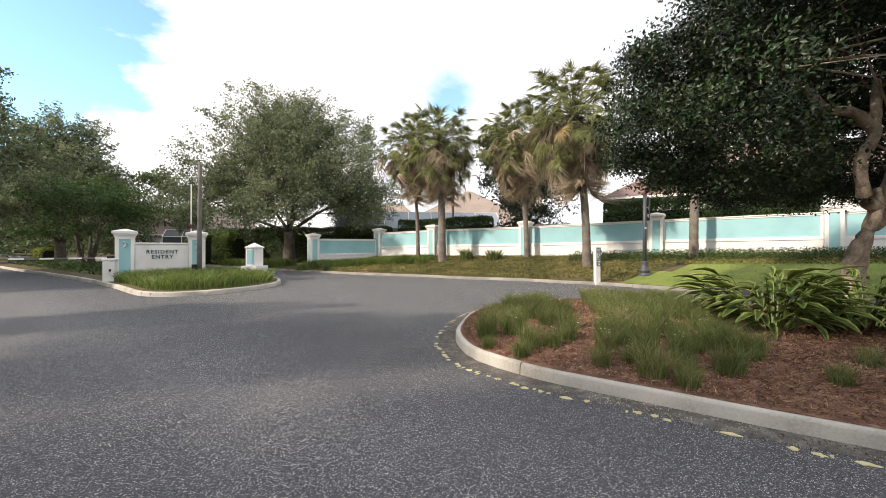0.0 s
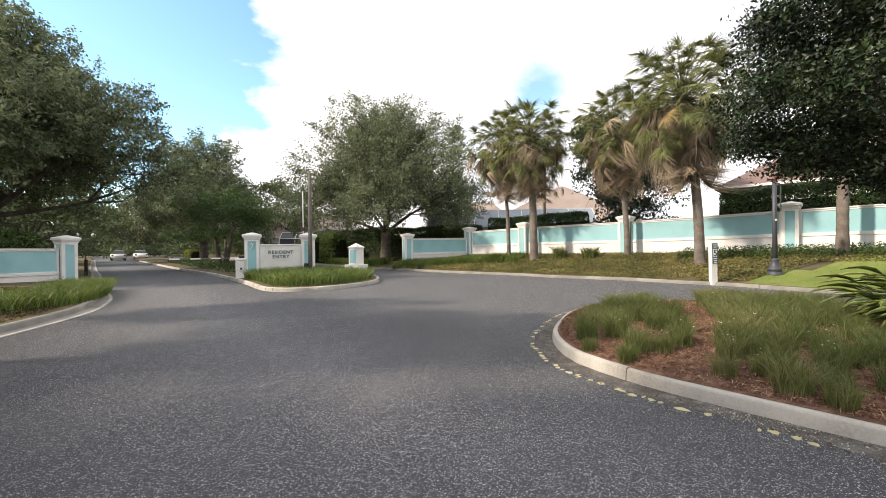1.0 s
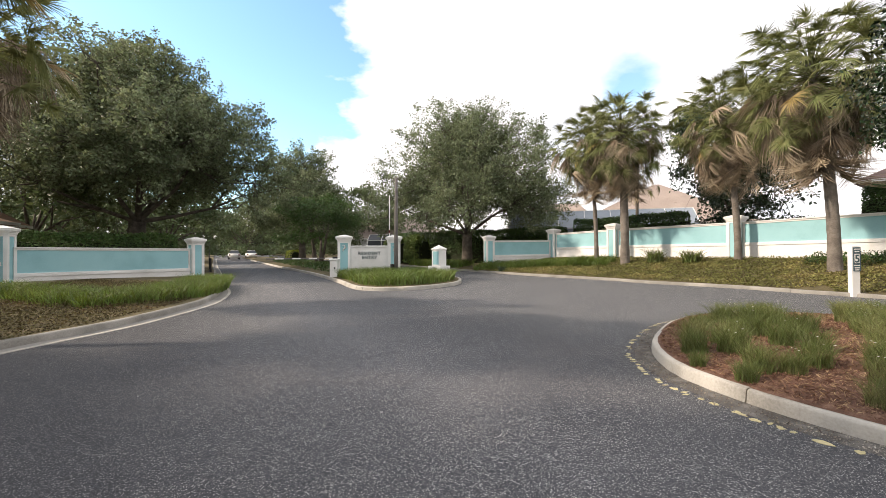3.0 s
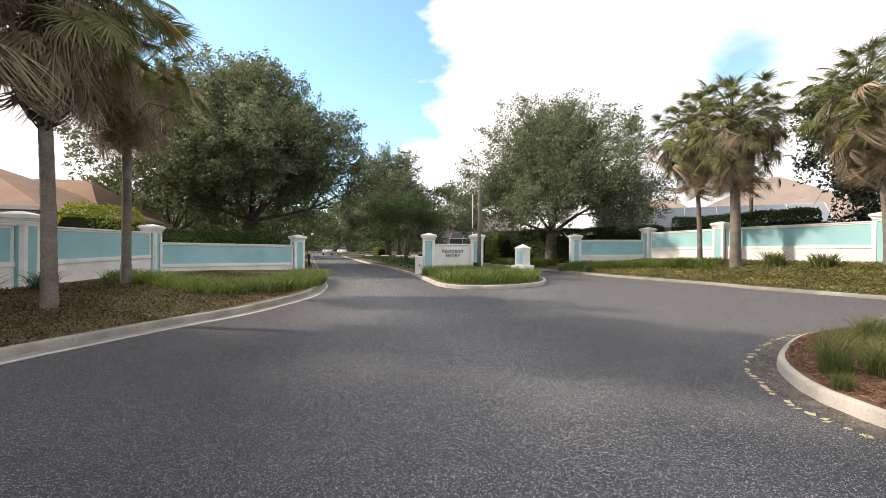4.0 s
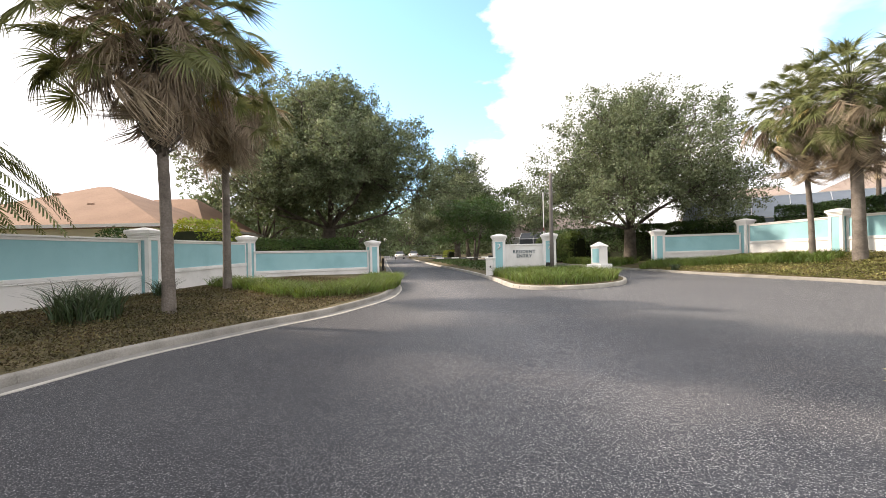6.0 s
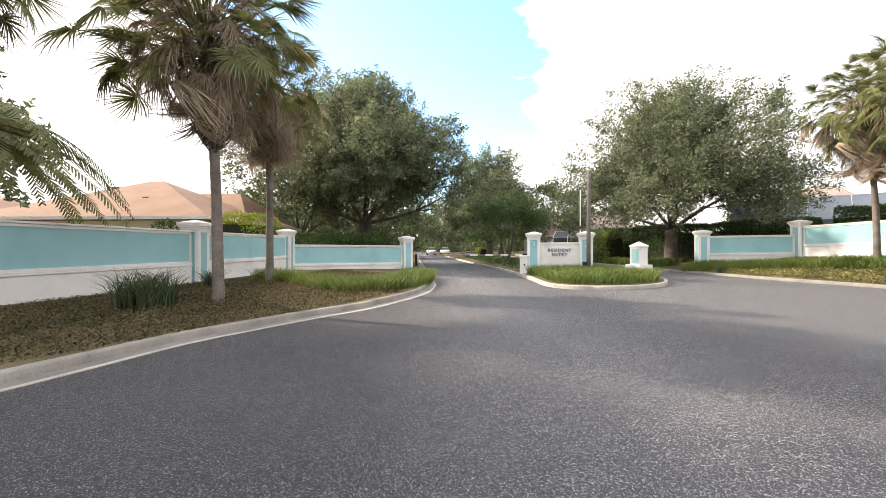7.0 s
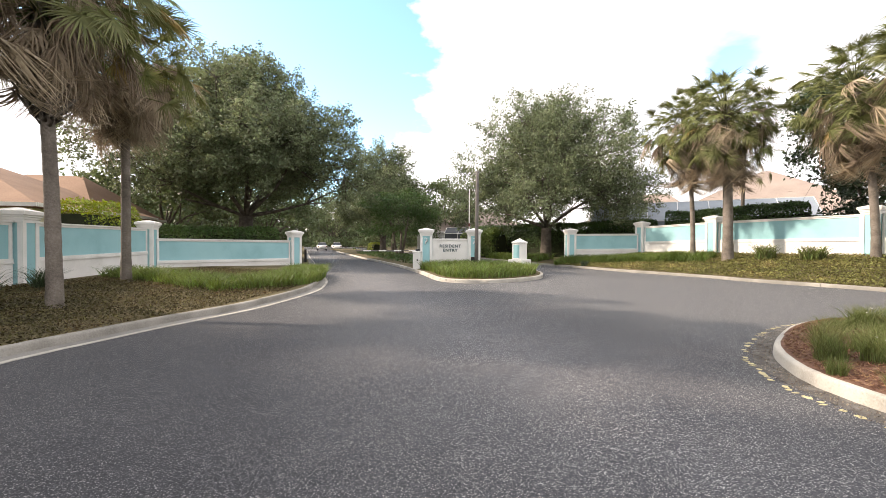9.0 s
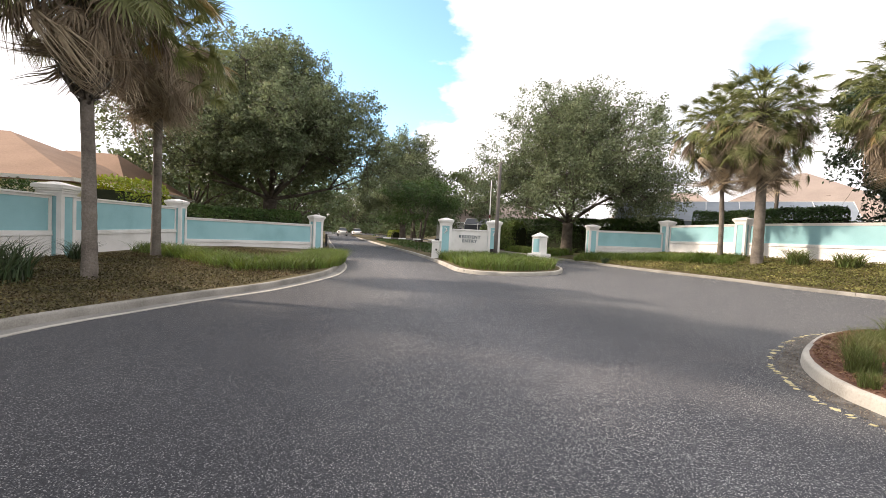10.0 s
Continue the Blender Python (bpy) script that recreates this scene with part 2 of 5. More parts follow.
WALL_R = [(-9.1, 28.0, 0.40), (-5.0, 31.3, 0.95), (-0.7, 28.2, 1.04), (5.15, 24.9, 1.10), (11.35, 21.2, 1.25), (17.0, 17.4, 1.34), (22.6, 13.7, 1.40), (28.2, 10.0, 1.40)]
WALL_L = [(-21.6, 14.4, 0.05), (-22.6, 7.2, 0.32), (-16.9, 2.1, 0.26), (-11.3, -3.7, 0.26)]


def right_height(p):
    k = line_distance(p, RIGHT_EDGE)
    wl = np.array([(-60, 66.5, .2), (-16, 33.5, .2)] + WALL_R + [(45, -1, 1.4)])
    d = line_distance(p, wl[:, :2])
    top = np.interp(p[:, 0], wl[:, 0], wl[:, 2])
    t = np.where(p[:, 1] > np.interp(p[:, 0], wl[:, 0], wl[:, 1]), 1.0, k / (k + d + 1e-6))
    t = np.clip((t - 0.05) / 0.9, 0, 1)
    return 0.122 + (top - 0.122) * t


def left_height(p):
    k = line_distance(p, KERB_L)
    return 0.122 + 0.155 * np.clip(k / 5, 0, 1)


def island_height(p):
    return 0.142 + 0.09 * np.clip(line_distance(p, ISLAND) / 2.0, 0, 1)


def median_height(p):
    return 0.138 + 0.22 * np.clip(line_distance(p, MEDIAN) / 2.5, 0, 1) ** 0.8 + 0.02 * np.sin(p[:, 0] * 3.1) * np.sin(p[:, 1] * 2.7) * np.clip(line_distance(p, MEDIAN) - 0.2, 0, 1)


# ---------------------------------------------------------------- ground, road and kerbs
ground = new("ground", raw("ground", [(-1500, -1500, -0.06), (1500, -1500, -0.06), (1500, 1500, -0.06), (-1500, 1500, -0.06)], [(0, 1, 2, 3)], M_LAWN))
tagged(ground, "flat mown lawn reaching to the horizon", "ground", kind="structure")
road = new("road", raw("road", [(-140, -60, 0), (60, -60, 0), (60, 130, 0), (-140, 130, 0)], [(0, 1, 2, 3)], M_ASPHALT))
tagged(road, "worn grey asphalt with pale exposed stone chips", "road", kind="structure")

KW = 0.16
far = offset(RIGHT_EDGE, KW - 0.04)
verge_right = sheet("verge_right", np.vstack([far[::3], [(120, -14), (120, 200), (-130, 200)]]), right_height, M_COVER, "sloping verge of low brown and green groundcover", [(-20, 30, 8, 40, 0.7), (-60, 60, 0, 80, 3)])
far = offset(KERB_L, KW - 0.04)
verge_left = sheet("verge_left", np.vstack([far[::3], [(-200, 94.5), (-200, -17)]]), left_height, M_COVER, "planted verge of low brown-green groundcover", [(-24, -4, -8, 16, 0.6), (-60, 0, -16, 40, 3)])
far = offset(ISLAND, KW - 0.04)
island = sheet("island", far[::2], island_height, M_COVER, "narrow kerbed island between entry and exit lanes", [(-20, -5, 10, 26, 0.5), (-75, -10, 12, 70, 2)])
far = offset(MEDIAN, -0.07)
median = sheet("median_bed", far[::1], median_height, M_MULCH, "planting bed of red-brown pine bark mulch", [(0, 14, -6, 12, 0.3)])


def kerb(name, line, side, label, piece=3.05, gutter=0.0, lip=False, stone=None, high=0.15):
    """Cast kerb pieces with open joints along a line; side: +1 when the soil lies to its left."""
    t = thing(name, None, label, "kerb", kind="structure")
    prof = [(0.0, -0.05), (0.012, high - 0.035), (0.022, high - 0.012), (0.045, high), (KW - 0.03, high), (KW - 0.008, high - 0.01), (KW, high - 0.06)]
    seg = np.hypot(*np.diff(line, axis=0).T)
    s = np.concatenate([[0], np.cumsum(seg)])
    count = int(s[-1] / piece)
    rest = []
    for i in range(count):
        a, b = i * piece + 0.006, (i + 1) * piece - 0.006
        ss = np.linspace(a, b, 9)
        c = np.stack([np.interp(ss, s, line[:, 0]), np.interp(ss, s, line[:, 1])], 1)
        rows = []
        for d, z in prof:
            o = offset(c, side * d)
            rows.append(np.column_stack([o, np.full(len(o), z) + 0.003 * math.sin(i * 2.3)]))
        v = np.concatenate(rows)
        n = len(ss)
        f = [(r * n + k, r * n + k + 1, (r + 1) * n + k + 1, (r + 1) * n + k) for r in range(len(prof) - 1) for k in range(n - 1)]
        f = f if side > 0 else [q[::-1] for q in f]
        ends = [tuple(r * n for r in range(len(prof))), tuple(r * n + n - 1 for r in range(len(prof)))]
        new("kerb_stone", raw("kerb_stone", v, f + ends, stone or M_KERB, True)).parent = t
    # dark joints: a recessed core under the pieces
    rows = [np.column_stack([offset(line, side * d), np.full(len(line), z)]) for d, z in ((0.03, -0.05), (0.03, high - 0.03), (KW - 0.03, high - 0.03))]
    n = len(line)
    new("kerb_joint", raw("kerb_joint", np.concatenate(rows), [(r * n + k, r * n + k + 1, (r + 1) * n + k + 1, (r + 1) * n + k) for r in range(2) for k in range(n - 1)], M_GUTTER)).parent = t
    if gutter:
        rows = [np.column_stack([offset(line, -side * d), np.full(len(line), z)]) for d, z in ((-0.01, 0.006), (gutter * 0.75, 0.004))]
        rows2 = [np.column_stack([offset(line, -side * d), np.full(len(line), z)]) for d, z in ((gutter * 0.75, 0.004), (gutter * 0.77, 0.012), (gutter, 0.012), (gutter * 1.02, -0.02))]
        new("gutter_pan", raw("gutter_pan", np.concatenate(rows), [(k, k + 1, n + k + 1, n + k) for k in range(n - 1)], M_GUTTER)).parent = t
        new("gutter_lip", raw("gutter_lip", np.concatenate(rows2), [(r * n + k, r * n + k + 1, (r + 1) * n + k + 1, (r + 1) * n + k) for r in range(3) for k in range(n - 1)], M_KERB)).parent = t
    return t


def near_part(line, r):
    return line[np.hypot(*(line - np.array((-5, 12))).T) < r]


kerb("kerb_left", near_part(KERB_L, 75), 1, "grey cast concrete kerb with a pale-edged gutter", gutter=0.32, stone=M_OLDKERB, high=0.13)
kerb("kerb_right", near_part(RIGHT_EDGE, 60), 1, "low weathered concrete kerb along the verge", high=0.13, stone=M_OLDKERB)
kerb("kerb_island", near_part(ISLAND, 60), 1, "concrete kerb curving round the entry island")
kerb("kerb_median", MEDIAN, -1, "rounded pale concrete kerb round the planting bed")

# ---------------------------------------------------------------- walls and gate pillars
def pillar(name, x, y, z, turn, label, size=0.62, high=2.2, group="wall pillars"):
    """A stucco pillar with teal panels sunk into its four sides and a stepped cap."""
    t = thing(name, pose(x, y, z, 0, 0, turn), label, "pillar", group)
    h, s = high, size / 2
    bm = bmesh.new()
    box(bm, -s + 0.025, s - 0.025, -s + 0.025, s - 0.025, -0.3, h - 0.3)
    part("core", bm, M_TEAL, t, "teal stucco panels")
    bm = bmesh.new()
    b = 0.135
    for sx in (-1, 1):
        for sy in (-1, 1):
            x0, x1 = sorted((sx * s, sx * (s - b)))
            y0, y1 = sorted((sy * s, sy * (s - b)))
            box(bm, x0, x1, y0, y1, -0.3, h - 0.30, 0.006)
    part("corner_trim", bm, M_WHITE, t)
    bm = bmesh.new()
    box(bm, -s - 0.004, s + 0.004, -s - 0.004, s + 0.004, h - 0.42, h - 0.30, 0.008)
    part("neck", bm, M_WHITE, t)
    bm = bmesh.new()
    for e, z0, z1 in ((0.03, h - 0.33, h - 0.26), (0.06, h - 0.26, h - 0.20), (0.10, h - 0.20, h - 0.08)):
        box(bm, -s - e, s + e, -s - e, s + e, z0, z1 - 0.002, 0.012)
    part("cap", bm, M_WHITE, t, "stepped white cap")
    bm = bmesh.new()
    q = s + 0.09
    base = [bm.verts.new((a * q, c * q, h - 0.085)) for a, c in ((-1, -1), (1, -1), (1, 1), (-1, 1))]
    tip = [bm.verts.new((a * 0.06, c * 0.06, h + 0.02)) for a, c in ((-1, -1), (1, -1), (1, 1), (-1, 1))]
    for k in range(4):
        bm.faces.new((base[k], base[(k + 1) % 4], tip[(k + 1) % 4], tip[k]))
    bm.faces.new(tip)
    part("cap_top", bm, M_WHITE, t)
    return t


def wall_panel(name, a, b, label, high=1.83, thick=0.2, size=0.62, zb=None):
    """A stucco wall between two pillars: white dado, ledge, sunk teal field, white frame and coping; its top slopes with the ground."""
    A, B = Vector((a[0], a[1], 0)), Vector((b[0], b[1], 0))
    d = (B - A).normalized()
    L = (B - A).length - size
    za, zb2 = a[2], b[2]
    t = thing(name, Matrix.Translation((*(A + d * size / 2).xy, za)) @ Matrix.Rotation(math.atan2(d.y, d.x), 4, "Z"), label, "wall", kind="structure")
    shear = (zb2 - za) / (L + size)

    def lay(pn, rows, mat, lb=""):
        bm = bmesh.new()
        for x0, x1, y, z0, z1 in rows:
            box(bm, x0, x1, -y, y, z0, z1, 0.005)
        for v in bm.verts:
            v.co.z += shear * v.co.x
        part(pn, bm, mat, t, lb)

    k = thick / 2
    hd = 0.62
    lay("dado", [(0, L, k, -0.5, hd)], M_WHITE, "white stucco dado")
    lay("ledge", [(0, L, k + 0.035, hd + 0.004, hd + 0.05), (0, L, k + 0.02, hd + 0.054, hd + 0.15)], M_WHITE)
    lay("field", [(0.10, L - 0.10, k - 0.025, hd + 0.1, high - 0.08)], M_TEAL, "teal painted field")
    lay("stile", [(0, 0.10, k, hd + 0.15, high - 0.1)], M_WHITE)
    lay("stile", [(L - 0.10, L, k, hd + 0.15, high - 0.1)], M_WHITE)
    lay("coping", [(0, L, k, high - 0.13, high - 0.055), (0, L, k + 0.04, high - 0.052, high)], M_WHITE)
    return t


def turn_of(a, b):
    return math.degrees(math.atan2(b[1] - a[1], b[0] - a[0]))


for i, (x, y, z) in enumerate(WALL_R):
    tn = turn_of(WALL_R[0], WALL_R[1]) if i == 0 else turn_of(WALL_R[1], WALL_R[-1])
    pillar("wall_pillar", x, y, z, tn, "white stucco wall pillar with sunk teal panels and stepped cap")
for i, (a, b) in enumerate(zip(WALL_R, WALL_R[1:])):
    if i == 0:
        a, b = (*a[:2], 0.40), (*b[:2], 0.46)
    wall_panel("wall_right", a, b, "teal and white stucco boundary wall on a grassy bank")
for i, (x, y, z) in enumerate(WALL_L):
    tn = turn_of(WALL_L[0], WALL_L[1]) if i == 0 else turn_of(WALL_L[1], WALL_L[2])
    pillar("wall_pillar", x, y, z, tn, "shaded white stucco wall pillar with sunk teal panels")
for i, (a, b) in enumerate(zip(WALL_L, WALL_L[1:])):
    if i == 0:
        a, b = (*a[:2], -0.18), (*b[:2], -0.14)
    wall_panel("wall_left", a, b, "shaded teal and white stucco boundary wall")


# ---------------------------------------------------------------- plant materials
def leaf_mat(name, colors, tr=0.25, rough=0.55, spec=0.35, island=0.35):
    return material(name + "_w", colors, 0.8, 9.0, rough, 0.15, spec, island=island, translucent=tr)


M_BARK = material("oak_bark", [(0.045, 0.038, 0.032), (0.10, 0.085, 0.07), (0.17, 0.15, 0.125)], 3, 30, 0.95, 1.0, dist=0.05)
M_PALE_BARK = material("mottled_pale_bark", [(0.10, 0.075, 0.05), (0.27, 0.22, 0.165), (0.46, 0.41, 0.34)], 4, 28, 0.9, 0.9, dist=0.03)
M_PALM_BARK = material("palm_bark", [(0.09, 0.078, 0.066), (0.175, 0.152, 0.13), (0.28, 0.25, 0.22)], 2.5, 24, 0.95, 1.0, dist=0.03)
M_OAK = leaf_mat("oak_leaf", [(0.068, 0.090, 0.048), (0.138, 0.168, 0.092), (0.23, 0.26, 0.152)], 0.38, island=0.5)
M_MYRTLE = leaf_mat("myrtle_leaf", [(0.024, 0.05, 0.017), (0.048, 0.09, 0.026), (0.085, 0.14, 0.042)])
M_MAGNOLIA = leaf_mat("magnolia_leaf", [(0.012, 0.026, 0.012), (0.028, 0.052, 0.022), (0.07, 0.10, 0.045)], 0.08, 0.32, 0.5)
# a dark glossy leaf, lowered to near black to put the crown's shade in
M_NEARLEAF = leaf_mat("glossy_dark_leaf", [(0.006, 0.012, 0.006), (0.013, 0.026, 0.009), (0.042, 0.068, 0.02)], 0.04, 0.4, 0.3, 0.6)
M_FAR = leaf_mat("far_leaf", [(0.06, 0.085, 0.04), (0.10, 0.135, 0.06), (0.16, 0.19, 0.09)], 0.2)
M_HEDGE = leaf_mat("hedge_leaf", [(0.02, 0.045, 0.012), (0.045, 0.085, 0.02), (0.09, 0.14, 0.035)], 0.15)
M_LIME = leaf_mat("lime_shrub_leaf", [(0.10, 0.14, 0.02), (0.19, 0.24, 0.035), (0.30, 0.34, 0.06)], 0.3)
# near-black core colour, painted in for the shade between hedge leaves
M_CORE = material("shrub_shade_core_w", [(0.012, 0.018, 0.008), (0.03, 0.035, 0.016)], 4, 20, 0.95, 0.5)
M_FROND = material("palm_frond", [(0.085, 0.105, 0.042), (0.17, 0.19, 0.075), (0.30, 0.30, 0.14)], 1.5, 12, 0.68, 0.15, 0.22, vary=0.35, translucent=0.22)
M_YELLOWFROND = material("yellowing_palm_frond", [(0.22, 0.16, 0.06), (0.34, 0.26, 0.10), (0.44, 0.37, 0.18)], 1.5, 12, 0.55, 0.15, 0.3, vary=0.35, translucent=0.2)
M_DEADFROND = material("dead_palm_frond", [(0.18, 0.135, 0.095), (0.34, 0.275, 0.20), (0.52, 0.45, 0.35)], 2, 14, 0.85, 0.3, 0.2, vary=0.45, translucent=0.12)
M_LIRIOPE = leaf_mat("liriope_blade", [(0.055, 0.085, 0.018), (0.11, 0.16, 0.035), (0.20, 0.25, 0.07)], 0.25, 0.5, 0.35, 0.45)
M_TUFT = leaf_mat("tuft_blade", [(0.06, 0.075, 0.025), (0.118, 0.146, 0.046), (0.30, 0.28, 0.13)], 0.3, 0.5, 0.3, 0.5)
M_DARKBLADE = leaf_mat("dark_flax_blade", [(0.02, 0.035, 0.015), (0.045, 0.07, 0.03), (0.09, 0.115, 0.05)], 0.15, 0.45, 0.4, 0.4)
M_COVERLEAF = leaf_mat("groundcover_leaf", [(0.07, 0.072, 0.027), (0.165, 0.165, 0.055), (0.32, 0.26, 0.12)], 0.2, 0.7, 0.2, 0.55)
# browner with leaf litter, and darkened in colour for the shade under the palms
M_SHADEDCOVER = leaf_mat("brown_shaded_cover_leaf", [(0.034, 0.033, 0.016), (0.082, 0.072, 0.032), (0.17, 0.12, 0.066)], 0.15, 0.75, 0.2, 0.55)
M_GRASSBLADE = leaf_mat("lawn_blade", [(0.12, 0.17, 0.035), (0.20, 0.27, 0.06), (0.32, 0.36, 0.11)], 0.3, 0.6, 0.25, 0.4)
M_STRAW = leaf_mat("pine_straw", [(0.10, 0.052, 0.034), (0.25, 0.145, 0.095), (0.46, 0.31, 0.215)], 0.0, 0.9, 0.1, 0.5)
M_GINGER_EDGE = material("ginger_leaf_margin", [(0.07, 0.11, 0.025), (0.30, 0.32, 0.10)], 5, 18, 0.45, 0.15, 0.4, vary=0.25, translucent=0.2)
M_GINGER = material("ginger_leaf", [(0.025, 0.055, 0.014), (0.055, 0.10, 0.024), (0.12, 0.17, 0.05)], 5, 18, 0.4, 0.15, 0.45, vary=0.3, translucent=0.2, pos=(0.38, 0.68))
M_FLOWER = material("white_petals", [(0.75, 0.74, 0.68)], 5, 30, 0.7, 0.1)
M_METAL_DARK = material("dark_painted_steel", [(0.045, 0.05, 0.065), (0.075, 0.082, 0.10)], 3, 60, 0.5, 0.2, 0.5)
M_GREYPOLE = material("weathered_grey_pole", [(0.10, 0.09, 0.085), (0.19, 0.175, 0.165)], 3, 60, 0.7, 0.3)
M_PAINT_WHITE = material("white_paint", [(0.70, 0.69, 0.66), (0.82, 0.81, 0.79)], 2, 60, 0.55, 0.1, 0.4)
M_LETTER = material("blue_grey_letter", [(0.05, 0.085, 0.10), (0.08, 0.12, 0.14)], 5, 50, 0.6, 0.1)
M_YELLOW = material("worn_yellow_paint_w", [(0.30, 0.275, 0.205), (0.50, 0.44, 0.24), (0.64, 0.57, 0.34)], 9, 60, 0.85, 0.4, dist=0.003)
M_BLACK = material("black_rubber", [(0.012, 0.012, 0.013), (0.03, 0.03, 0.03)], 5, 60, 0.6, 0.2)
M_RED = material("dull_red_plastic", [(0.16, 0.045, 0.04)], 5, 60, 0.5, 0.1)


# ---------------------------------------------------------------- plant builders
def fast(name, V, F, mat):
    """A mesh from arrays: points (n, 3) and faces (m, k)."""
    V, F = np.asarray(V, np.float32), np.asarray(F, np.int32)
    me = bpy.data.meshes.new(name)
    me.vertices.add(len(V))
    me.vertices.foreach_set("co", V.ravel())
    k = F.shape[1]
    me.loops.add(F.size)
    me.loops.foreach_set("vertex_index", F.ravel())
    me.polygons.add(len(F))
    me.polygons.foreach_set("loop_start", np.arange(0, F.size, k, dtype=np.int32))
    me.update(calc_edges=True)
    me.materials.append(mat)
    return me


def leaves(rng, C, size, mat, name="leaves", slim=0.42, up=0.0, out=None):
    """Diamond leaves at the points C, turned every way; out: directions that they tend to face."""
    n = len(C)
    nor = rng.normal(size=(n, 3)) + np.array((0, 0, up))
    if out is not None:
        nor = nor + out
    nor /= np.linalg.norm(nor, axis=1)[:, None]
    a = rng.normal(size=(n, 3))
    a -= (a * nor).sum(1)[:, None] * nor
    a /= np.linalg.norm(a, axis=1)[:, None]
    b = np.cross(nor, a)
    s = size * rng.uniform(0.6, 1.35, n)[:, None]
    fold = nor * s * 0.10
    V = np.stack([C - a * s * 0.5, C + b * s * slim * 0.5 + a * s * 0.05 + fold, C + a * s * 0.5, C - b * s * slim * 0.5 + a * s * 0.05 + fold], 1).reshape(-1, 3)
    i = np.arange(n)[:, None] * 4
    return fast(name, V, np.vstack([i + np.array([[0, 1, 2]]), i + np.array([[0, 2, 3]])]), mat)


def blades(rng, P, high, width, mat, name="blades", lean=0.5, sections=3):
    """Upright strap leaves from the points P, bending over towards their tips."""
    n = len(P)
    az = rng.uniform(0, math.tau, n)
    h = high * rng.uniform(0.55, 1.15, n)
    ln = lean * h * rng.uniform(0.2, 1.4, n)
    out = np.stack([np.cos(az), np.sin(az), np.zeros(n)], 1)
    sz = rng.uniform(0, math.tau, n)
    side = np.stack([np.cos(sz), np.sin(sz), np.zeros(n)], 1)
    rows = []
    for k in range(sections + 1):
        s = k / sections
        wd = width * (1 - s) ** 0.6 * 0.5 + 0.0008
        c = P + out * (ln * s * s)[:, None] + np.array((0, 0, 1)) * (h * (s - 0.35 * lean * s ** 3))[:, None]
        rows += [c - side * wd, c + side * wd]
    V = np.stack(rows, 1).reshape(-1, 3)
    m = 2 * (sections + 1)
    i = np.arange(n)[:, None] * m
    F = np.vstack([i + np.array([[2 * k, 2 * k + 1, 2 * k + 3, 2 * k + 2]]) for k in range(sections)])
    return fast(name, V, F, mat)


